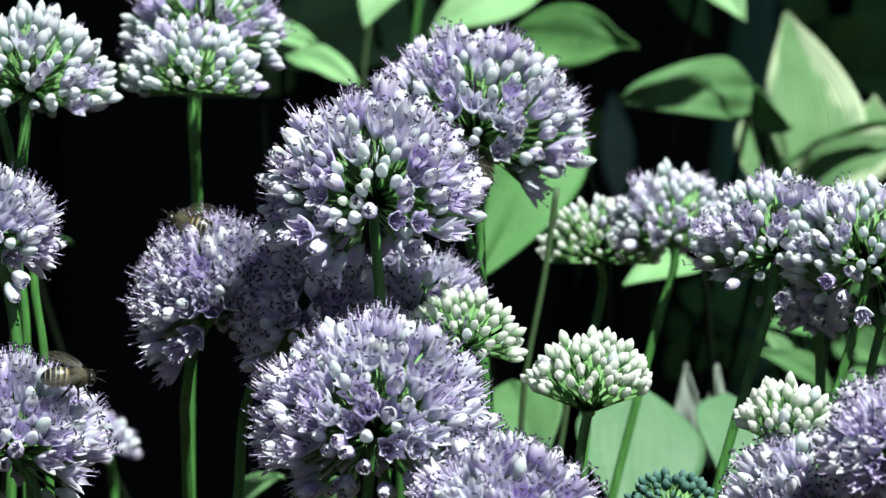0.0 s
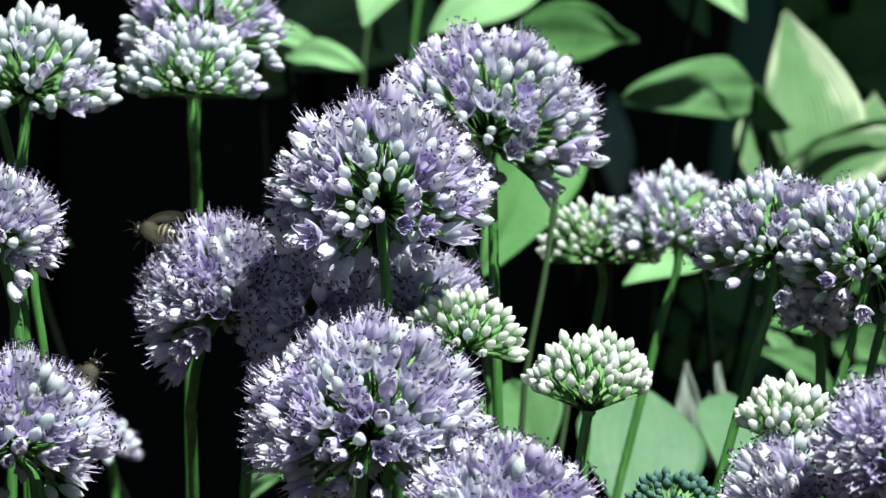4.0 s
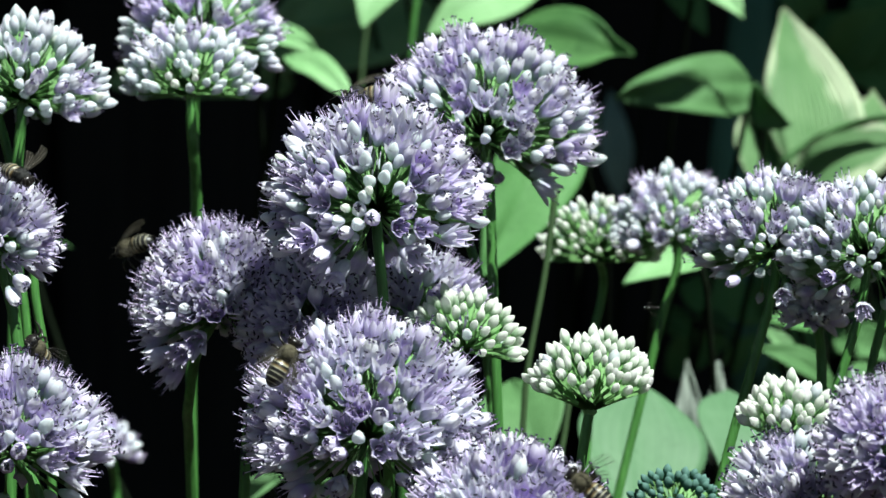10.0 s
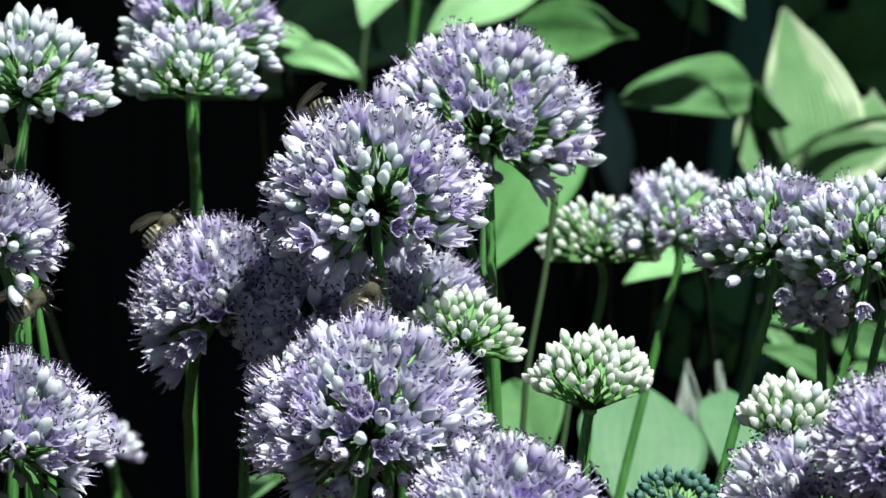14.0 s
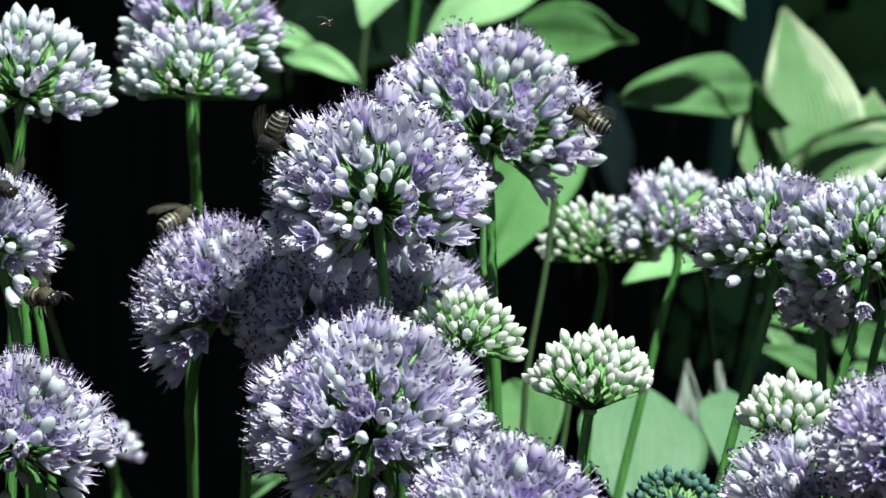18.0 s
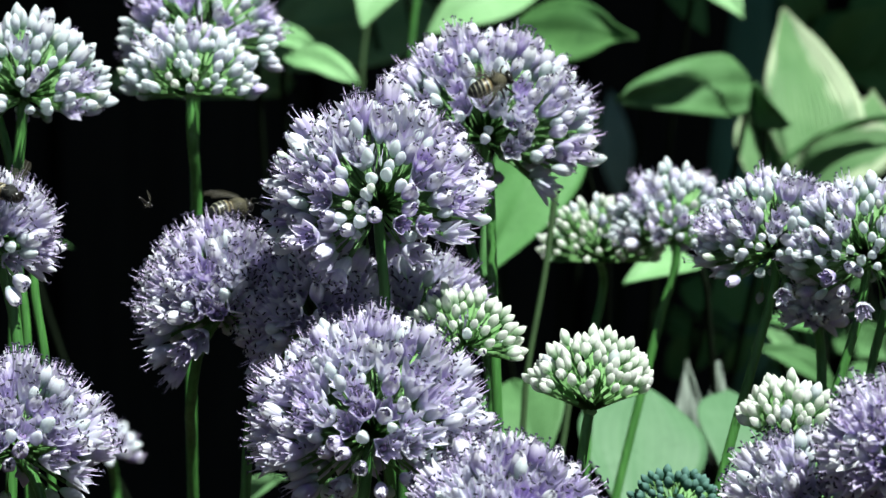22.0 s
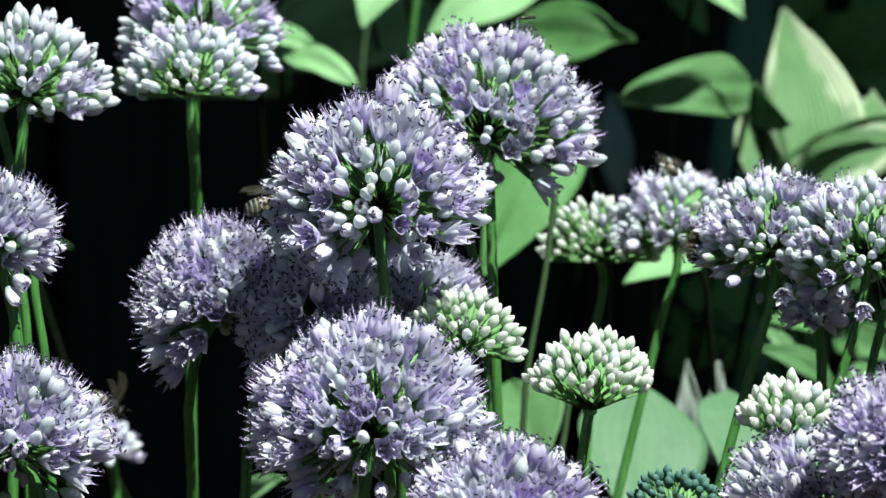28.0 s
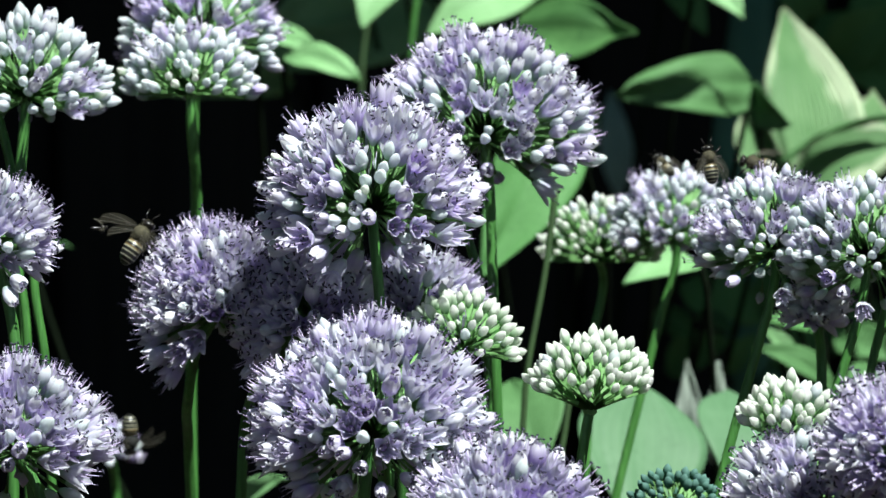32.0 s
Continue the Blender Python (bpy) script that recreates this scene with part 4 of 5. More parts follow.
    walk(F["lilac"], sway(F["lilac"], [(0, -0.82, 0.4), (0.5, -0.58, 0.3), (1, -0.14, 0.1), (2, 0.28, 0.1), (3, 0.07, 0.1), (3.5, 0.07, 0.1), (5.5, 0.21, -0), (6, 0, -0), (7, -0.23, -0), (8, 0, -0), (9, 0, -0), (10, 0, -0), (10.5, 0, -0), (11, 0.21, -0), (11.5, 0, -0), (12, 0.21, -0), (13, -0.44, -0), (14, 0.42, -0), (14.5, 0.21, -0), (17, 0, -0), (18, 0, -0), (19, -0.23, 0.23), (20, -0.23, 0.23), (21, -0.23, 0.23), (22, -0.44, 0.23), (23, -0.23, 0.23), (24, 0, -0), (25, -0.44, 0.23), (28, 0, -0), (29, 0, 0.23), (30, -0.23, 0.23), (31, -0.44, 0.23), (32, -0.44, 0.23)]))
    walk(F["corner"], sway(F["corner"], [(0, 0, 0), (9, -0, -0), (10, -0.86, -0.63), (10.5, -0.86, -0.42), (11, -0, -0), (11.5, -0.21, -0.21), (12, -0.21, -0.21), (13, -0.21, -0.21), (14, -0.21, -0.21), (14.5, -0.86, -0.21), (32, 0, 0)]))
    walk(F["edge"], sway(F["edge"], [(0, -0.28, -0.28), (0.5, -0.27, 0.12), (1, -0.48, 0.12), (2, 0.59, 0.13), (3, 0.38, 0.13), (3.5, 0.38, 0.13), (5.5, 0.23, -0), (6, 0.44, -0), (7, 0.23, -0), (8, 0.23, -0), (9, 0, -0), (10, -0.21, -0), (10.5, -0.21, -0.21), (11, -0.21, -0.21), (11.5, -0.65, -0.21), (12, -0.42, -0.21), (13, 0.44, -0.21), (14, 0.44, -0), (14.5, -0.21, -0.21), (17, 0, -0.42), (18, -0.21, -0.21), (19, 0, -0), (20, -0.21, -0.21), (21, -0.21, -0), (22, -0.21, -0), (23, -0.21, -0), (24, 0, -0), (25, -0.21, -0), (28, -0.21, -0), (29, -0.21, -0), (30, -0.21, -0), (31, -0.21, -0), (32, -0.86, -0)]))
    walk(F["bottom"], sway(F["bottom"], [(0, 0.15, 0.36), (0.5, -0.15, 0.33), (1, -0.38, 0.33), (2, -0.38, 0.54), (3, -0.38, 0.33), (3.5, -0.38, 0.33), (5.5, -0.23, 0.21), (6, 0, 0.42), (7, -0.23, 0.21), (8, -0.23, 0.21), (9, 0, -0), (10, -0.23, -0), (10.5, -0.44, -0), (11, -0.44, -0), (11.5, -0.44, -0.23), (12, 0, -0), (13, 0, -0), (14, -0.23, 0.21), (14.5, -0.65, 0.21), (17, 0, 0.21), (18, -0.23, 0.21), (32, 0, 0)]))
    walk(F["near"], sway(F["near"], [(0, 0.47, 0.24), (0.5, -0.03, 0.05), (1, -0.47, 0.26), (2, -0.68, 0.26), (3, -0.25, 0.05), (3.5, -0.25, 0.05), (5.5, 0.23, -0), (6, -0.21, -0), (7, -0.42, -0), (8, -0.21, -0), (9, 0, -0), (10, -0.21, -0), (10.5, -0.21, -0), (11, -0.21, -0), (11.5, -0.42, -0.23), (12, -0.42, -0.23), (13, -0.21, -0.23), (14, -0.42, -0.23), (14.5, -0.21, -0.23), (32, 0, 0)]))
    walk(F["violet"], sway(F["violet"], [(0, 0.55, 0.05), (0.5, -0.19, 0.11), (1, -0.41, 0.11), (2, -0.62, 0.11), (3, -0.41, 0.11), (3.5, -0.19, 0.11), (5.5, 0.21, -0), (6, -0.23, -0), (7, -0.44, -0), (8, -0.23, -0), (9, 0, -0), (10, -0.23, -0), (10.5, -0.23, -0), (11, 0, -0), (11.5, -0.44, -0), (12, -0.44, -0.21), (32, 0, 0)]))
    walk(F["cream"], sway(F["cream"], [(0, 0.23, 0.15), (0.5, 0.19, 0.12), (1, 0.19, 0.12), (2, 0.19, 0.12), (3, -0.03, -0.1), (3.5, 0.19, 0.12), (5.5, 0.42, -0), (6, 0.21, -0), (7, 0.21, -0), (8, 0, -0), (9, 0, -0), (10, 0, -0), (10.5, 0, -0.23), (11, 0, -0.23), (11.5, -0.44, -0.23), (12, -0.23, -0), (13, 0, -0), (14, -0.23, -0), (14.5, 0, -0), (17, 0, -0), (18, 0, -0), (19, 0, -0), (20, 0, -0), (21, 0, -0), (22, 0, 0.21), (23, 0, 0.21), (24, 0.21, 0.21), (25, 0, -0), (28, 0, -0), (29, -0.23, -0), (30, 0, 0.21), (31, -0.23, 0.21), (32, -0.44, -0)]))
    walk(UPPER_LEAVES[0], nod(UPPER_LEAVES[0], [(0, -0.5, 0), (0.5, -1.9, 0), (1, -3, 0), (2, -5.6, 0), (3, -3.7, 0), (3.5, -3, 0), (5.5, -4.1, 0), (6, -3.4, 0), (7, -2.2, 0), (8, -1.9, 0), (9, 0, 0), (10, 3.7, 0), (10.5, 1.9, 0), (11, 0.8, 0), (11.5, -0.4, 0), (12, -1.1, 0), (13, -2.6, 0), (14, -4.5, 0), (14.5, -4.1, 0), (17, -2, 0), (20, -3, 0), (23, -4, 0), (25, -1, 0), (28, -3, 0), (30, -4, 0), (32, -6, 0)]))
    walk(UPPER_LEAVES[1], nod(UPPER_LEAVES[1], [(0, 0.7, 0), (0.5, 0.9, 0), (1, -0.5, 0), (2, 0, 0), (3, 0, 0), (3.5, 0, 0), (5.5, -0, 0), (6, -0.5, 0), (7, -0.9, 0), (8, -1.4, 0), (9, -0, 0), (10, 0.9, 0), (10.5, 0.9, 0), (11, -0, 0), (11.5, 0.5, 0), (12, 0.5, 0), (13, 0.9, 0), (14, -0.5, 0), (14.5, -0.5, 0), (17, -0, 0), (18, -0, 0), (19, -0, 0), (20, -0, 0), (21, -0, 0), (22, -0, 0), (23, 0.5, 0), (24, 1.4, 0), (25, 0.5, 0), (28, -0, 0), (29, -0, 0), (30, 1.4, 0), (31, 1.8, 0), (32, 1.8, 0)]))
    walk(UPPER_LEAVES[4], nod(UPPER_LEAVES[4], [(0, 1, 0), (0.5, -7, 0), (1, -10.9, 0), (2, -3.9, 0), (3, -9.5, 0), (3.5, -11.8, 0), (5.5, -9.5, 0), (6, -10.3, 0), (7, -8.7, 0), (8, -9.5, 0), (9, -0, 0), (10, 10.3, 0), (10.5, 0.8, 0), (11, 1.6, 0), (11.5, -0, 0), (12, -0, 0), (13, -3.2, 0), (14, -6.3, 0), (14.5, -5.6, 0), (17, -4, 0), (20, -1, 0), (22, -2, 0), (23, -8, 0), (24, -8, 0), (25, -5, 0), (28, 0, 0), (31, -1, 0), (32, -6, 0)]))
    flights = {
        "shade": [(0, (-0.0667, 1.0246, 0.4967), 168, 115), (1, (-0.0689, 1.0248, 0.4989), 162, 120), (2, (-0.0696, 1.0248, 0.4985), 167, 135), (3, (-0.0725, 1.0246, 0.4960), 176, 135), (3.5, (-0.0748, 1.0245, 0.4950), 165, 125),
                  (5.5, (-0.0756, 1.0242, 0.4921), 218, 135), (6, (-0.0776, 1.0241, 0.4905), 212, 135), (7, (-0.0770, 1.0242, 0.4913), 180, 115), (8, (-0.0812, 1.0560, 0.4882), 220, 130, 40), (9, (-0.0822, 1.0610, 0.4878), 222, 130, 40),
                  (10, (-0.0837, 1.0610, 0.4876), 205, 130, 40), (11, (-0.0838, 1.0610, 0.4876), 150, 120, 30), (11.5, (-0.0807, 1.0462, 0.4904), 108, 85), (12, (-0.0758, 1.0284, 0.4938), 71, 60), (13, (-0.0750, 1.0284, 0.4935), 72, 55), (14, (-0.0710, 1.0317, 0.4965), 40, 50),
                  (14.5, (-0.0701, 1.0319, 0.4981), 35, 45), (16.5, (-0.0683, 1.0319, 0.4981), 25, 42, 36), (17, (-0.0673, 1.0329, 0.4985), 22, 40, 36), (18, (-0.0669, 1.0329, 0.4985), 23, 40, 36), (19, (-0.0622, 1.0350, 0.4991), 20, 40, 36),
                  (20, (-0.0606, 1.0371, 0.4995), 18, 40, 36), (21, (-0.0585, 1.0391, 0.4995), 12, 40, 36), (22, (-0.0533, 1.0390, 0.5003), 5, 35, 36), (23, (-0.0508, 1.0390, 0.5003), 2, 35, 36), (24, (-0.0484, 1.0390, 0.5009), 0, 35, 36),
                  (25, (-0.0466, 1.0390, 0.5003), 4, 35, 36), (28, (-0.0435, 1.0440, 0.5009), 8, 35), (29, (-0.0424, 1.0539, 0.4992), 10, 35), (30, (-0.0335, 1.0588, 0.4967), 10, 35), (32, (-0.0313, 1.0587, 0.4959), 10, 35)],
        "left": [(0, (-0.0872, 0.9556, 0.4648), -4, 45), (0.5, (-0.0866, 0.9555, 0.4642), -8, 45), (1, (-0.0880, 0.9597, 0.4663), 42, 60), (1.5, (-0.0878, 0.9637, 0.4662), 38, 60), (2, (-0.0871, 0.9836, 0.4639), 26, 60, 35), (2.5, (-0.0879, 0.9886, 0.4634), 26, 60, 35),
                 (3, (-0.0893, 1.0035, 0.4615), 40, 60, 35), (3.5, (-0.0902, 1.0084, 0.4602), 50, 60, 30), (5.5, (-0.0873, 1.0331, 0.4557), 80, 80), (6, (-0.0882, 1.0331, 0.4559), 90, 90), (6.5, (-0.0946, 0.9936, 0.4634), 110, 110, -30), (7, (-0.0941, 0.9739, 0.4681), 120, 120, -50),
                 (7.5, (-0.0973, 0.9740, 0.4690), 130, 120, -50), (8, (-0.0988, 0.9740, 0.4690), 130, 120, -50), (9, (-0.0988, 0.9741, 0.4701), 120, 115, -50), (10, (-0.0992, 0.9742, 0.4704), 110, 110, -50), (11, (-0.1017, 0.9741, 0.4698), 120, 110, -40), (12, (-0.1029, 0.9791, 0.4693), 165, 110, 0),
                 (13, (-0.1030, 0.9844, 0.4727), 100, 95), (13.5, (-0.1051, 0.9847, 0.4761), 80, 80), (14, (-0.1002, 0.9852, 0.4814), 30, 60), (14.5, (-0.0966, 0.9852, 0.4823), 10, 40, -48), (16.5, (-0.0998, 0.9852, 0.4816), 5, 40, -48),
                 (17, (-0.0988, 0.9852, 0.4819), 0, 40, -48), (18, (-0.0980, 0.9852, 0.4822), 0, 40, -48), (18.5, (-0.0984, 0.9852, 0.4818), -5, 40, -48), (19, (-0.1058, 0.9848, 0.4769), -40, 60), (20, (-0.1177, 0.9843, 0.4716), -40, 60), (22.5, (-0.26, 0.98, 0.0035), 0, 0), (32, (-0.26, 0.98, 0.0035), 0, 0)],
        "drop": [(0, (-0.0034, 1.0027, 0.5673), 190, 120), (0.8, (-0.0132, 1.0021, 0.5603), 190, 120), (1.0, (-0.0197, 1.0017, 0.5556), 190, 120), (1.5, (-0.0538, 1.1112, 0.5457), 180, 120), (2.0, (-0.0594, 1.1110, 0.5435), 170, 110),
                 (2.5, (-0.0603, 1.1114, 0.5473), 160, 110), (3.0, (-0.0644, 1.1114, 0.5479), 160, 110), (3.5, (-0.0811, 1.1111, 0.5441), 180, 110), (4, (-0.0780, 1.0023, 0.5631), 190, 110), (7, (-0.0808, 1.0022, 0.5617), 230, 110),
                 (7.5, (-0.0839, 0.9912, 0.5500), 250, 110), (8.0, (-0.0843, 0.9846, 0.5324), 255, 100), (8.5, (-0.0895, 0.9839, 0.5239), 285, 80), (9.0, (-0.1021, 0.9800, 0.5122), 335, 40, -45), (10, (-0.1032, 0.9800, 0.5122), 335, 40, -45),
                 (11, (-0.1037, 0.9800, 0.5119), 335, 40, -45), (12, (-0.1043, 0.9800, 0.5127), 335, 40, -45), (13, (-0.1048, 0.9800, 0.5136), 335, 40, -45), (14, (-0.1084, 0.9800, 0.5138), 335, 40, -45), (16, (-0.1219, 0.9830, 0.5142), 345, 40, -45),
                 (18, (-0.1074, 0.9800, 0.5091), 345, 40, -45), (19, (-0.1060, 0.9800, 0.5091), 345, 40, -45), (20, (-0.1046, 0.9800, 0.5077), 345, 40, -45), (21, (-0.1052, 0.9800, 0.5080), 345, 40, -45), (22, (-0.1060, 0.9800, 0.5080), 345, 40, -45),
                 (23, (-0.1082, 0.9800, 0.5088), 345, 40, -45), (24, (-0.1205, 0.9827, 0.5115), 345, 40, -45), (25.2, (-0.1330, 1.0300, 0.5050), 345, 40, -45), (26.6, (-0.1420, 1.1000, 0.4900), 345, 40, -20), (27.4, (-0.1082, 1.1000, 0.4448), 350, 50, -10), (28, (-0.0916, 1.1000, 0.4403), 330, 60, 0), (28.5, (-0.0883, 1.1000, 0.4384), 305, 60, 0), (29, (-0.0888, 1.1000, 0.4383), 300, 60, 0), (29.5, (-0.0882, 1.1000, 0.4375), 295, 60, 0), (30, (-0.0883, 1.1000, 0.4379), 300, 60, 0), (30.5, (-0.0891, 1.1000, 0.4379), 300, 60, 0), (31, (-0.0888, 1.1000, 0.4365), 295, 60, 0), (31.5, (-0.0876, 1.1000, 0.4327), 280, 60, 0), (32, (-0.0863, 1.1000, 0.4302), 270, 60, 0)],
        "crown": [(0, (0.0067, 1.0330, 0.5117), 120, 90), (3.5, (0.0023, 1.0336, 0.5190), 110, 90), (5.5, (0.0009, 1.0292, 0.5258), 110, 120), (7, (-0.0006, 1.0293, 0.5265), 130, 140), (7.5, (-0.0039, 1.0146, 0.5307), 170, 150),
                  (8, (-0.0124, 1.0117, 0.5328), 178, 150), (8.5, (-0.0166, 1.0147, 0.5321), 182, 150), (9, (-0.0184, 1.0146, 0.5310), 186, 150), (10, (-0.0217, 1.0145, 0.5304), 186, 150), (11, (-0.0246, 1.0145, 0.5296), 192, 150),
                  (12, (-0.0274, 1.0144, 0.5293), 200, 145), (13, (-0.0294, 1.0114, 0.5289), 205, 140), (14, (-0.0347, 1.0091, 0.5253), 212, 140), (14.5, (-0.0356, 1.0090, 0.5250), 215, 140), (16.5, (-0.0393, 0.9988, 0.5227), 235, 130),
                  (17, (-0.0415, 0.9906, 0.5201), 250, 115), (17.5, (-0.0430, 0.9905, 0.5190), 250, 115), (18, (-0.0430, 0.9905, 0.5198), 248, 115), (18.5, (-0.0441, 0.9905, 0.5190), 238, 110), (18.8, (-0.0630, 0.9833, 0.5178), 200, 110),
                  (19, (-0.1159, 0.9735, 0.5198), 190, 110), (21.5, (-0.29, 0.96, 0.0035), 180, 180), (32, (-0.29, 0.96, 0.0035), 180, 180)],
        "tour": [(0, (0.22, 0.96, 0.0035), 180, 180), (15.2, (0.22, 0.96, 0.0035), 180, 180), (17.5, (0.1208, 0.9787, 0.5319), 170, 90), (17.8, (0.0650, 0.9887, 0.5286), 165, 90), (18, (0.0348, 1.0038, 0.5259), 150, 90), (18.5, (0.0393, 1.0119, 0.5081), 120, 80), (19, (0.0267, 1.0280, 0.5137), 117, 85),
                 (19.5, (0.0108, 1.0291, 0.5265), 110, 85), (20, (0.0065, 1.0295, 0.5319), 97, 90), (20.5, (0.0090, 1.0296, 0.5326), 60, 90), (21, (0.0105, 1.0296, 0.5329), 35, 80), (21.5, (0.0110, 1.0296, 0.5326), 30, 80),
                 (22, (0.0142, 1.0296, 0.5331), 20, 75), (22.5, (0.0190, 1.0240, 0.5279), 30, 80), (23, (0.0242, 1.0240, 0.5277), -8, 75), (23.5, (0.0266, 1.0240, 0.5285), 5, 75), (24, (0.0304, 1.0241, 0.5299), 20, 75),
                 (24.5, (0.0332, 1.0240, 0.5276), 50, 80), (25, (0.0349, 1.0258, 0.5246), 55, 85), (25.5, (0.0356, 1.0343, 0.5268), 90, 85), (26, (0.0382, 1.0598, 0.5220), 60, 70), (26.6, (0.0831, 1.0813, 0.5344), 10, 60),
                 (27, (0.1321, 1.0719, 0.5439), 0, 60), (29.5, (0.25, 1.05, 0.0035), 0, 0), (32, (0.25, 1.05, 0.0035), 0, 0)],
        "far": [(0, (0.21, 1.10, 0.0035), 180, 180), (20.5, (0.21, 1.10, 0.0035), 180, 180), (22.8, (0.0655, 1.1405, 0.4763), 130, 110), (23.3, (0.0652, 1.1272, 0.4966), 130, 110), (23.5, (0.0644, 1.1029, 0.5048), 150, 120), (24.5, (0.0623, 1.0929, 0.5060), 160, 120),
                (25, (0.0604, 1.0930, 0.5063), 150, 120), (28, (0.0603, 1.0931, 0.5080), 140, 110), (32, (0.0595, 1.0931, 0.5083), 135, 110)],
        "gap": [(0, (0.24, 1.14, 0.0035), 180, 180), (23.5, (0.24, 1.14, 0.0035), 180, 180), (25.6, (0.1338, 1.1043, 0.4650), 170, 90), (26.6, (0.0792, 1.0852, 0.4762), 130, 90), (27.5, (0.0656, 1.0414, 0.4922), 95, 90), (28, (0.0656, 1.0414, 0.4919), 85, 90), (28.5, (0.0673, 1.0274, 0.5045), 70, 90),
                (29, (0.0682, 1.0274, 0.5045), 72, 90), (29.5, (0.0709, 1.0279, 0.5105), 65, 90), (30, (0.0695, 1.0281, 0.5125), 84, 90), (31, (0.0670, 1.0281, 0.5119), 112, 90), (32, (0.0683, 1.0282, 0.5136), 98, 90)],
        "last": [(0, (0.0967, 1.1123, 0.4990), 120, 130), (28, (0.0927, 1.1024, 0.5012), 120, 130), (30.5, (0.0834, 1.0827, 0.5057), 150, 130), (31, (0.0786, 1.0730, 0.5085), 160, 135), (32, (0.0830, 1.0730, 0.5095), 170, 140)],
        "low": [(0, (0.06, 0.88, 0.0035), 180, 180), (6, (0.06, 0.88, 0.0035), 180, 180), (8.5, (0.0373, 0.9009, 0.4357), 120, 90), (9.5, (0.0330, 0.9068, 0.4460), 130, 90), (10, (0.0316, 0.9069, 0.4472), 140, 90), (10.5, (0.0314, 0.9069, 0.4475), 130, 90),
                (11, (0.0266, 0.9122, 0.4509), 150, 90), (11.5, (0.0224, 0.9176, 0.4546), 135, 85), (12, (0.0210, 0.9178, 0.4572), 150, 100), (12.3, (0.0332, 0.9137, 0.4677), 100, 90), (12.5, (0.0494, 0.9145, 0.4771), 30, 60),
                (12.8, (0.0833, 0.9260, 0.4939), 20, 60), (13, (0.1173, 0.9272, 0.5069), 10, 60), (15.5, (0.27, 0.90, 0.0035), 0, 0), (32, (0.27, 0.90, 0.0035), 0, 0)],
        "stalk": [(0, (-0.0315, 0.9930, 0.4565), 150, 90), (3.5, (-0.0372, 0.9931, 0.4579), 140, 90), (5.5, (-0.0480, 0.9787, 0.4646), 82, 90), (6, (-0.0494, 0.9787, 0.4649), 82, 90), (6.5, (-0.0502, 0.9787, 0.4653), 42, 80),
                  (7, (-0.0434, 0.9539, 0.4686), 50, 85), (7.5, (-0.0387, 0.9451, 0.4710), 65, 90), (8, (-0.0370, 0.9452, 0.4723), 68, 90), (9, (-0.0367, 0.9452, 0.4723), 66, 90), (10, (-0.0367, 0.9452, 0.4724), 60, 90), (10.5, (-0.0357, 0.9921, 0.4691), 50, 90),
                  (11, (-0.0296, 0.9993, 0.4707), 40, 90), (13.5, (-0.0189, 0.9951, 0.4804), 50, 90), (14, (-0.0174, 0.9704, 0.4848), 65, 90), (14.5, (-0.0159, 0.9704, 0.4853), 70, 90), (16, (-0.0119, 1.0042, 0.4694), -10, 90), (32, (-0.0112, 1.0039, 0.4666), -20, 90)],
        "pass": [(0, (0.23, 0.88, 0.0035), 180, 180), (5.4, (0.23, 0.88, 0.0035), 180, 180), (7.4, (0.1173, 0.9242, 0.4730), 180, 100), (7.8, (0.0997, 0.9241, 0.4717), 180, 100), (8, (0.0906, 0.9239, 0.4696), 175, 90), (8.2, (0.0990, 0.9235, 0.4652), 120, 80), (8.5, (0.1187, 0.9246, 0.4782), 40, 80),
                 (11, (0.30, 0.88, 0.0035), 0, 0), (32, (0.30, 0.88, 0.0035), 0, 0)],
        "guest": [(0, (-0.1142, 0.9434, 0.4627), 10, 80), (4.8, (-0.1129, 0.9434, 0.4634), 10, 80), (5.5, (-0.1038, 0.9336, 0.4660), 0, 75), (6, (-0.1038, 0.9336, 0.4660), 0, 75), (6.6, (-0.1129, 0.9435, 0.4640), 40, 80), (29, (-0.1142, 0.9434, 0.4627), 30, 60), (31.2, (-0.1206, 0.9780, 0.5140), 10, 50),
                  (31.5, (-0.1217, 0.9999, 0.5351), 0, 50), (31.7, (-0.0935, 0.9992, 0.5274), -10, 50), (31.8, (-0.0803, 0.9987, 0.5219), -20, 50), (31.9, (-0.0781, 1.0168, 0.4991), 20, 55), (32, (-0.0772, 1.0214, 0.4944), 56, 60)],
    }
    for key, rows in flights.items():
        walk(BEES[key], [(t, perch(p, heading, roll, yaw[0] if yaw else 12)) for t, p, heading, roll, *yaw in rows])
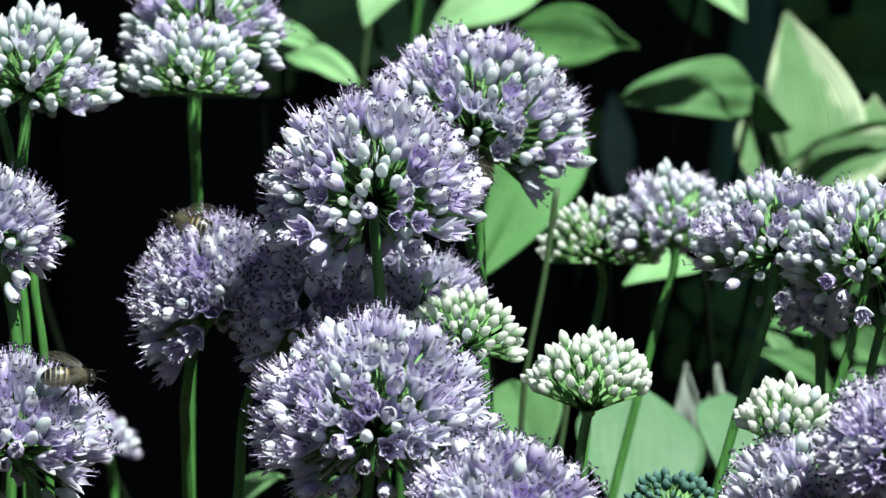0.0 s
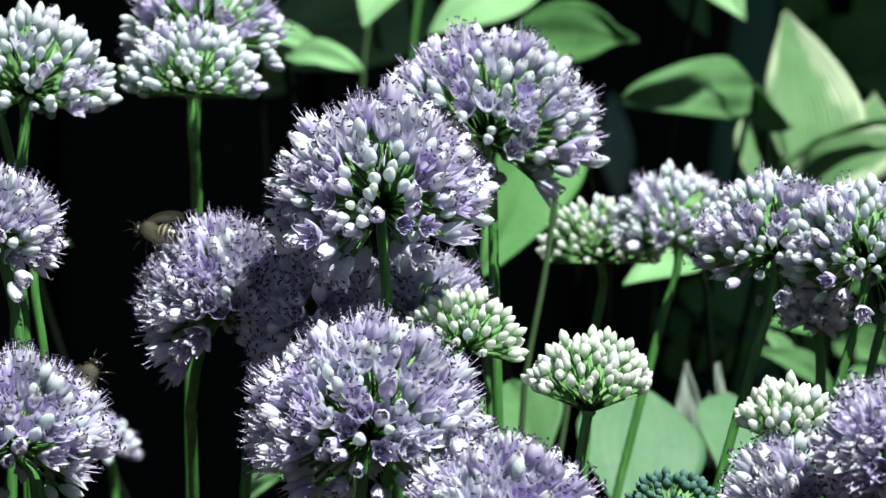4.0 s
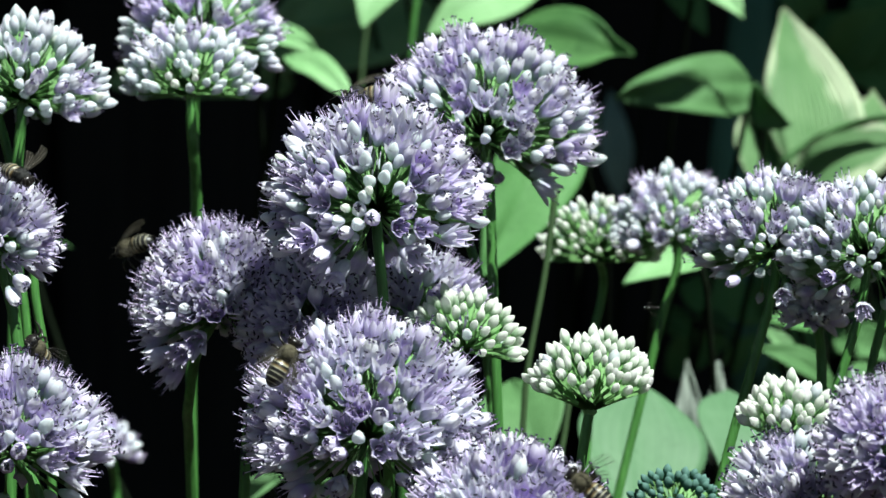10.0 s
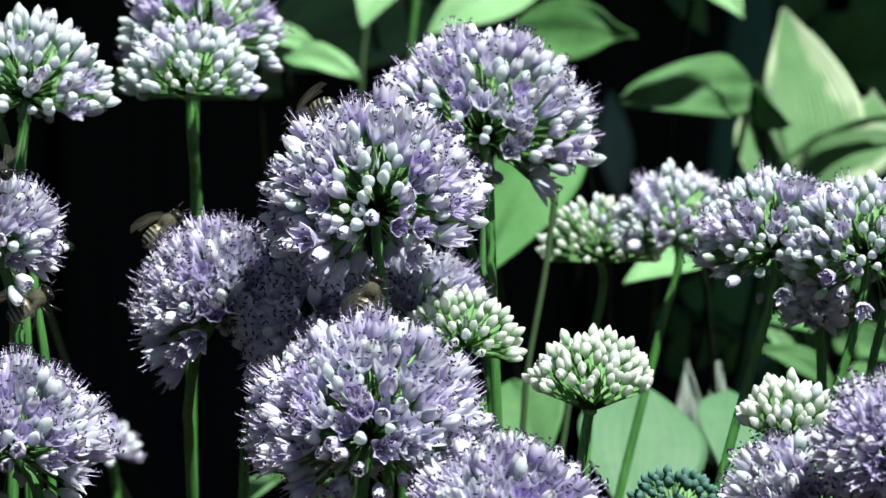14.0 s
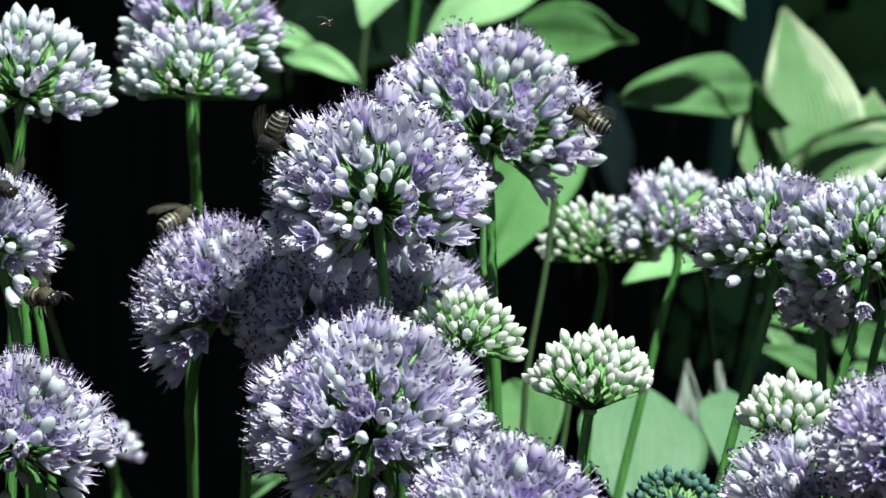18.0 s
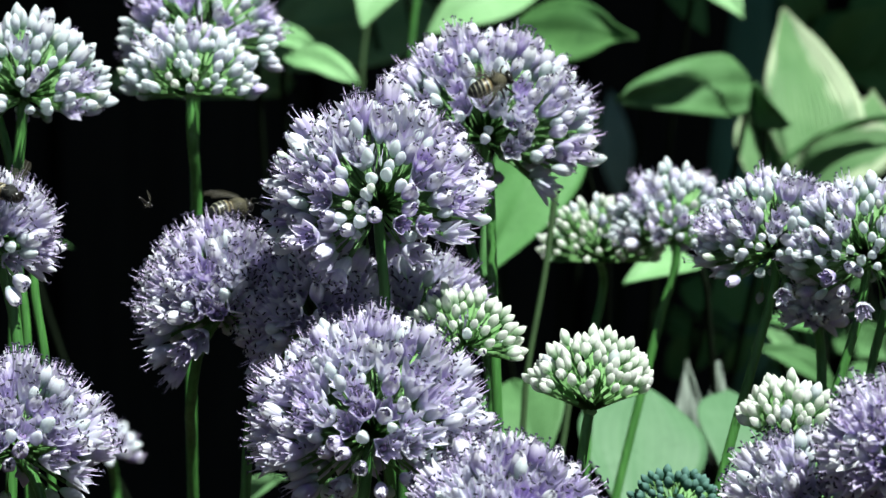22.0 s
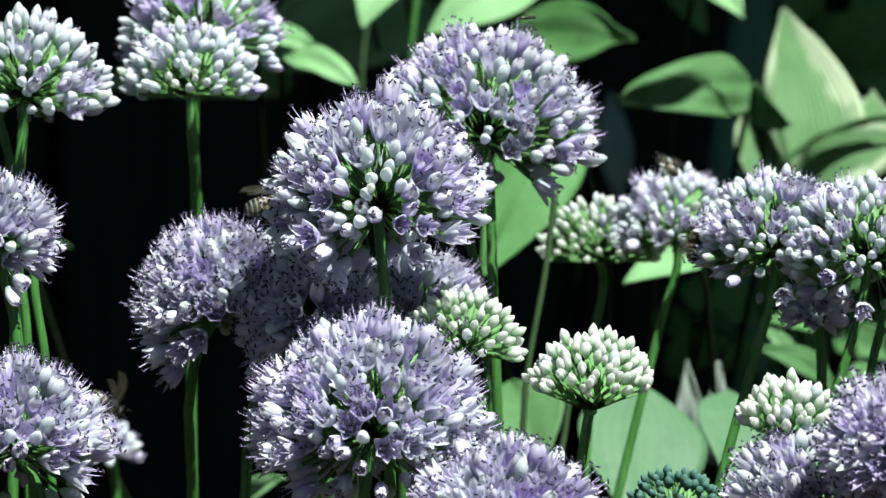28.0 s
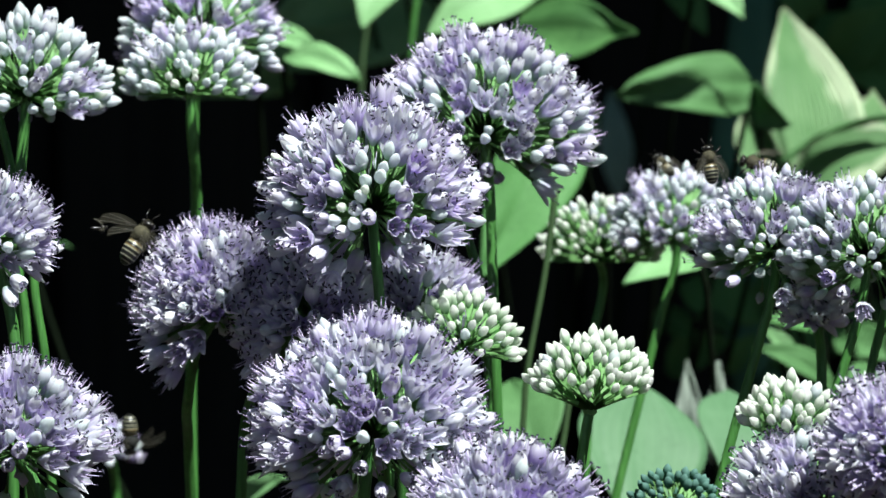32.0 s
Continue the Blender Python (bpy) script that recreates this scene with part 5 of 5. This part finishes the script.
    walk(FLIES[0], [(t, perch(p, heading, 30, 20)) for t, p, heading in [
        (0, (0.1316, 1.0195, 0.5299), 180), (2.5, (0.1287, 1.0194, 0.5292), 180), (3, (0.1086, 1.0193, 0.5276), 180), (3.6, (0.1230, 1.0189, 0.5227), 150), (5, (0.1028, 1.0176, 0.5084), 180), (5.5, (0.0483, 1.0173, 0.5048), 190), (6, (0.0371, 1.0157, 0.4861), 200), (6.5, (0.0325, 1.0164, 0.4941), 150), (7, (0.0260, 1.0172, 0.5033), 160), (8, (0.0396, 1.0151, 0.4798), 220),
        (9, (0.0456, 0.9950, 0.4792), 200), (10, (0.0515, 0.9949, 0.4783), 180), (11, (0.0842, 1.0150, 0.4784), 100), (13, (0.1258, 1.0154, 0.4827), 30), (18, (0.1177, 0.9940, 0.4677), 120), (18.5, (0.0552, 0.9932, 0.4590), 180), (19, (0.0919, 0.9736, 0.4645), 120),
        (19.5, (0.1050, 0.9780, 0.5140), 130), (20, (0.0842, 0.9798, 0.5346), 170), (20.5, (0.0988, 0.9809, 0.5470), 110), (22, (0.1264, 0.9811, 0.5497), 60), (29, (0.1126, 0.9784, 0.5195), 160), (29.5, (0.0880, 0.9790, 0.5252), 180), (30, (0.1013, 0.9776, 0.5098), 200), (32, (0.1264, 0.9770, 0.5030), 180)]])
    walk(FLIES[1], [(t, perch(p, heading, 30, 20)) for t, p, heading in [
        (0, (0.0988, 0.9827, 0.5676), 190), (0.9, (0.0905, 0.9822, 0.5621), 200), (1.5, (0.0664, 0.9810, 0.5486), 170), (2.2, (0.0298, 0.9825, 0.5662), 150), (6.2, (0.0878, 0.9825, 0.5662), 200), (7, (0.0497, 0.9806, 0.5439), 190),
        (7.8, (0.0050, 0.9825, 0.5662), 170), (13, (-0.1192, 0.9806, 0.5442), 110), (15, (-0.1165, 0.9805, 0.5428), 40), (16.5, (-0.0668, 0.9805, 0.5428), 10), (17, (-0.0352, 0.9803, 0.5411), 5), (18, (-0.0282, 0.9811, 0.5497), 20), (19, (-0.0243, 0.9807, 0.5453), 0), (19.4, (-0.0130, 0.9825, 0.5662), 30), (20.6, (-0.0502, 0.9823, 0.5635), -60), (21, (-0.0574, 0.9785, 0.5203), 10), (22, (-0.0723, 0.9772, 0.5057), -40),
        (23, (-0.0885, 0.9761, 0.4925), -10), (24, (-0.1165, 0.9764, 0.4961), -30), (26.5, (-0.0116, 0.9825, 0.5662), -20), (28, (0.0211, 0.9812, 0.5508), 0), (28.5, (-0.0309, 0.9801, 0.5387), 60), (29, (-0.0876, 0.9777, 0.5109), 100), (29.5, (-0.0643, 0.9793, 0.5294), 60), (30, (-0.0226, 0.9806, 0.5439), 20), (31, (-0.0668, 0.9787, 0.5222), 0),
        (31.9, (-0.0889, 0.9769, 0.5019), 0), (32, (-0.0834, 0.9767, 0.4997), 0)]])


motions()
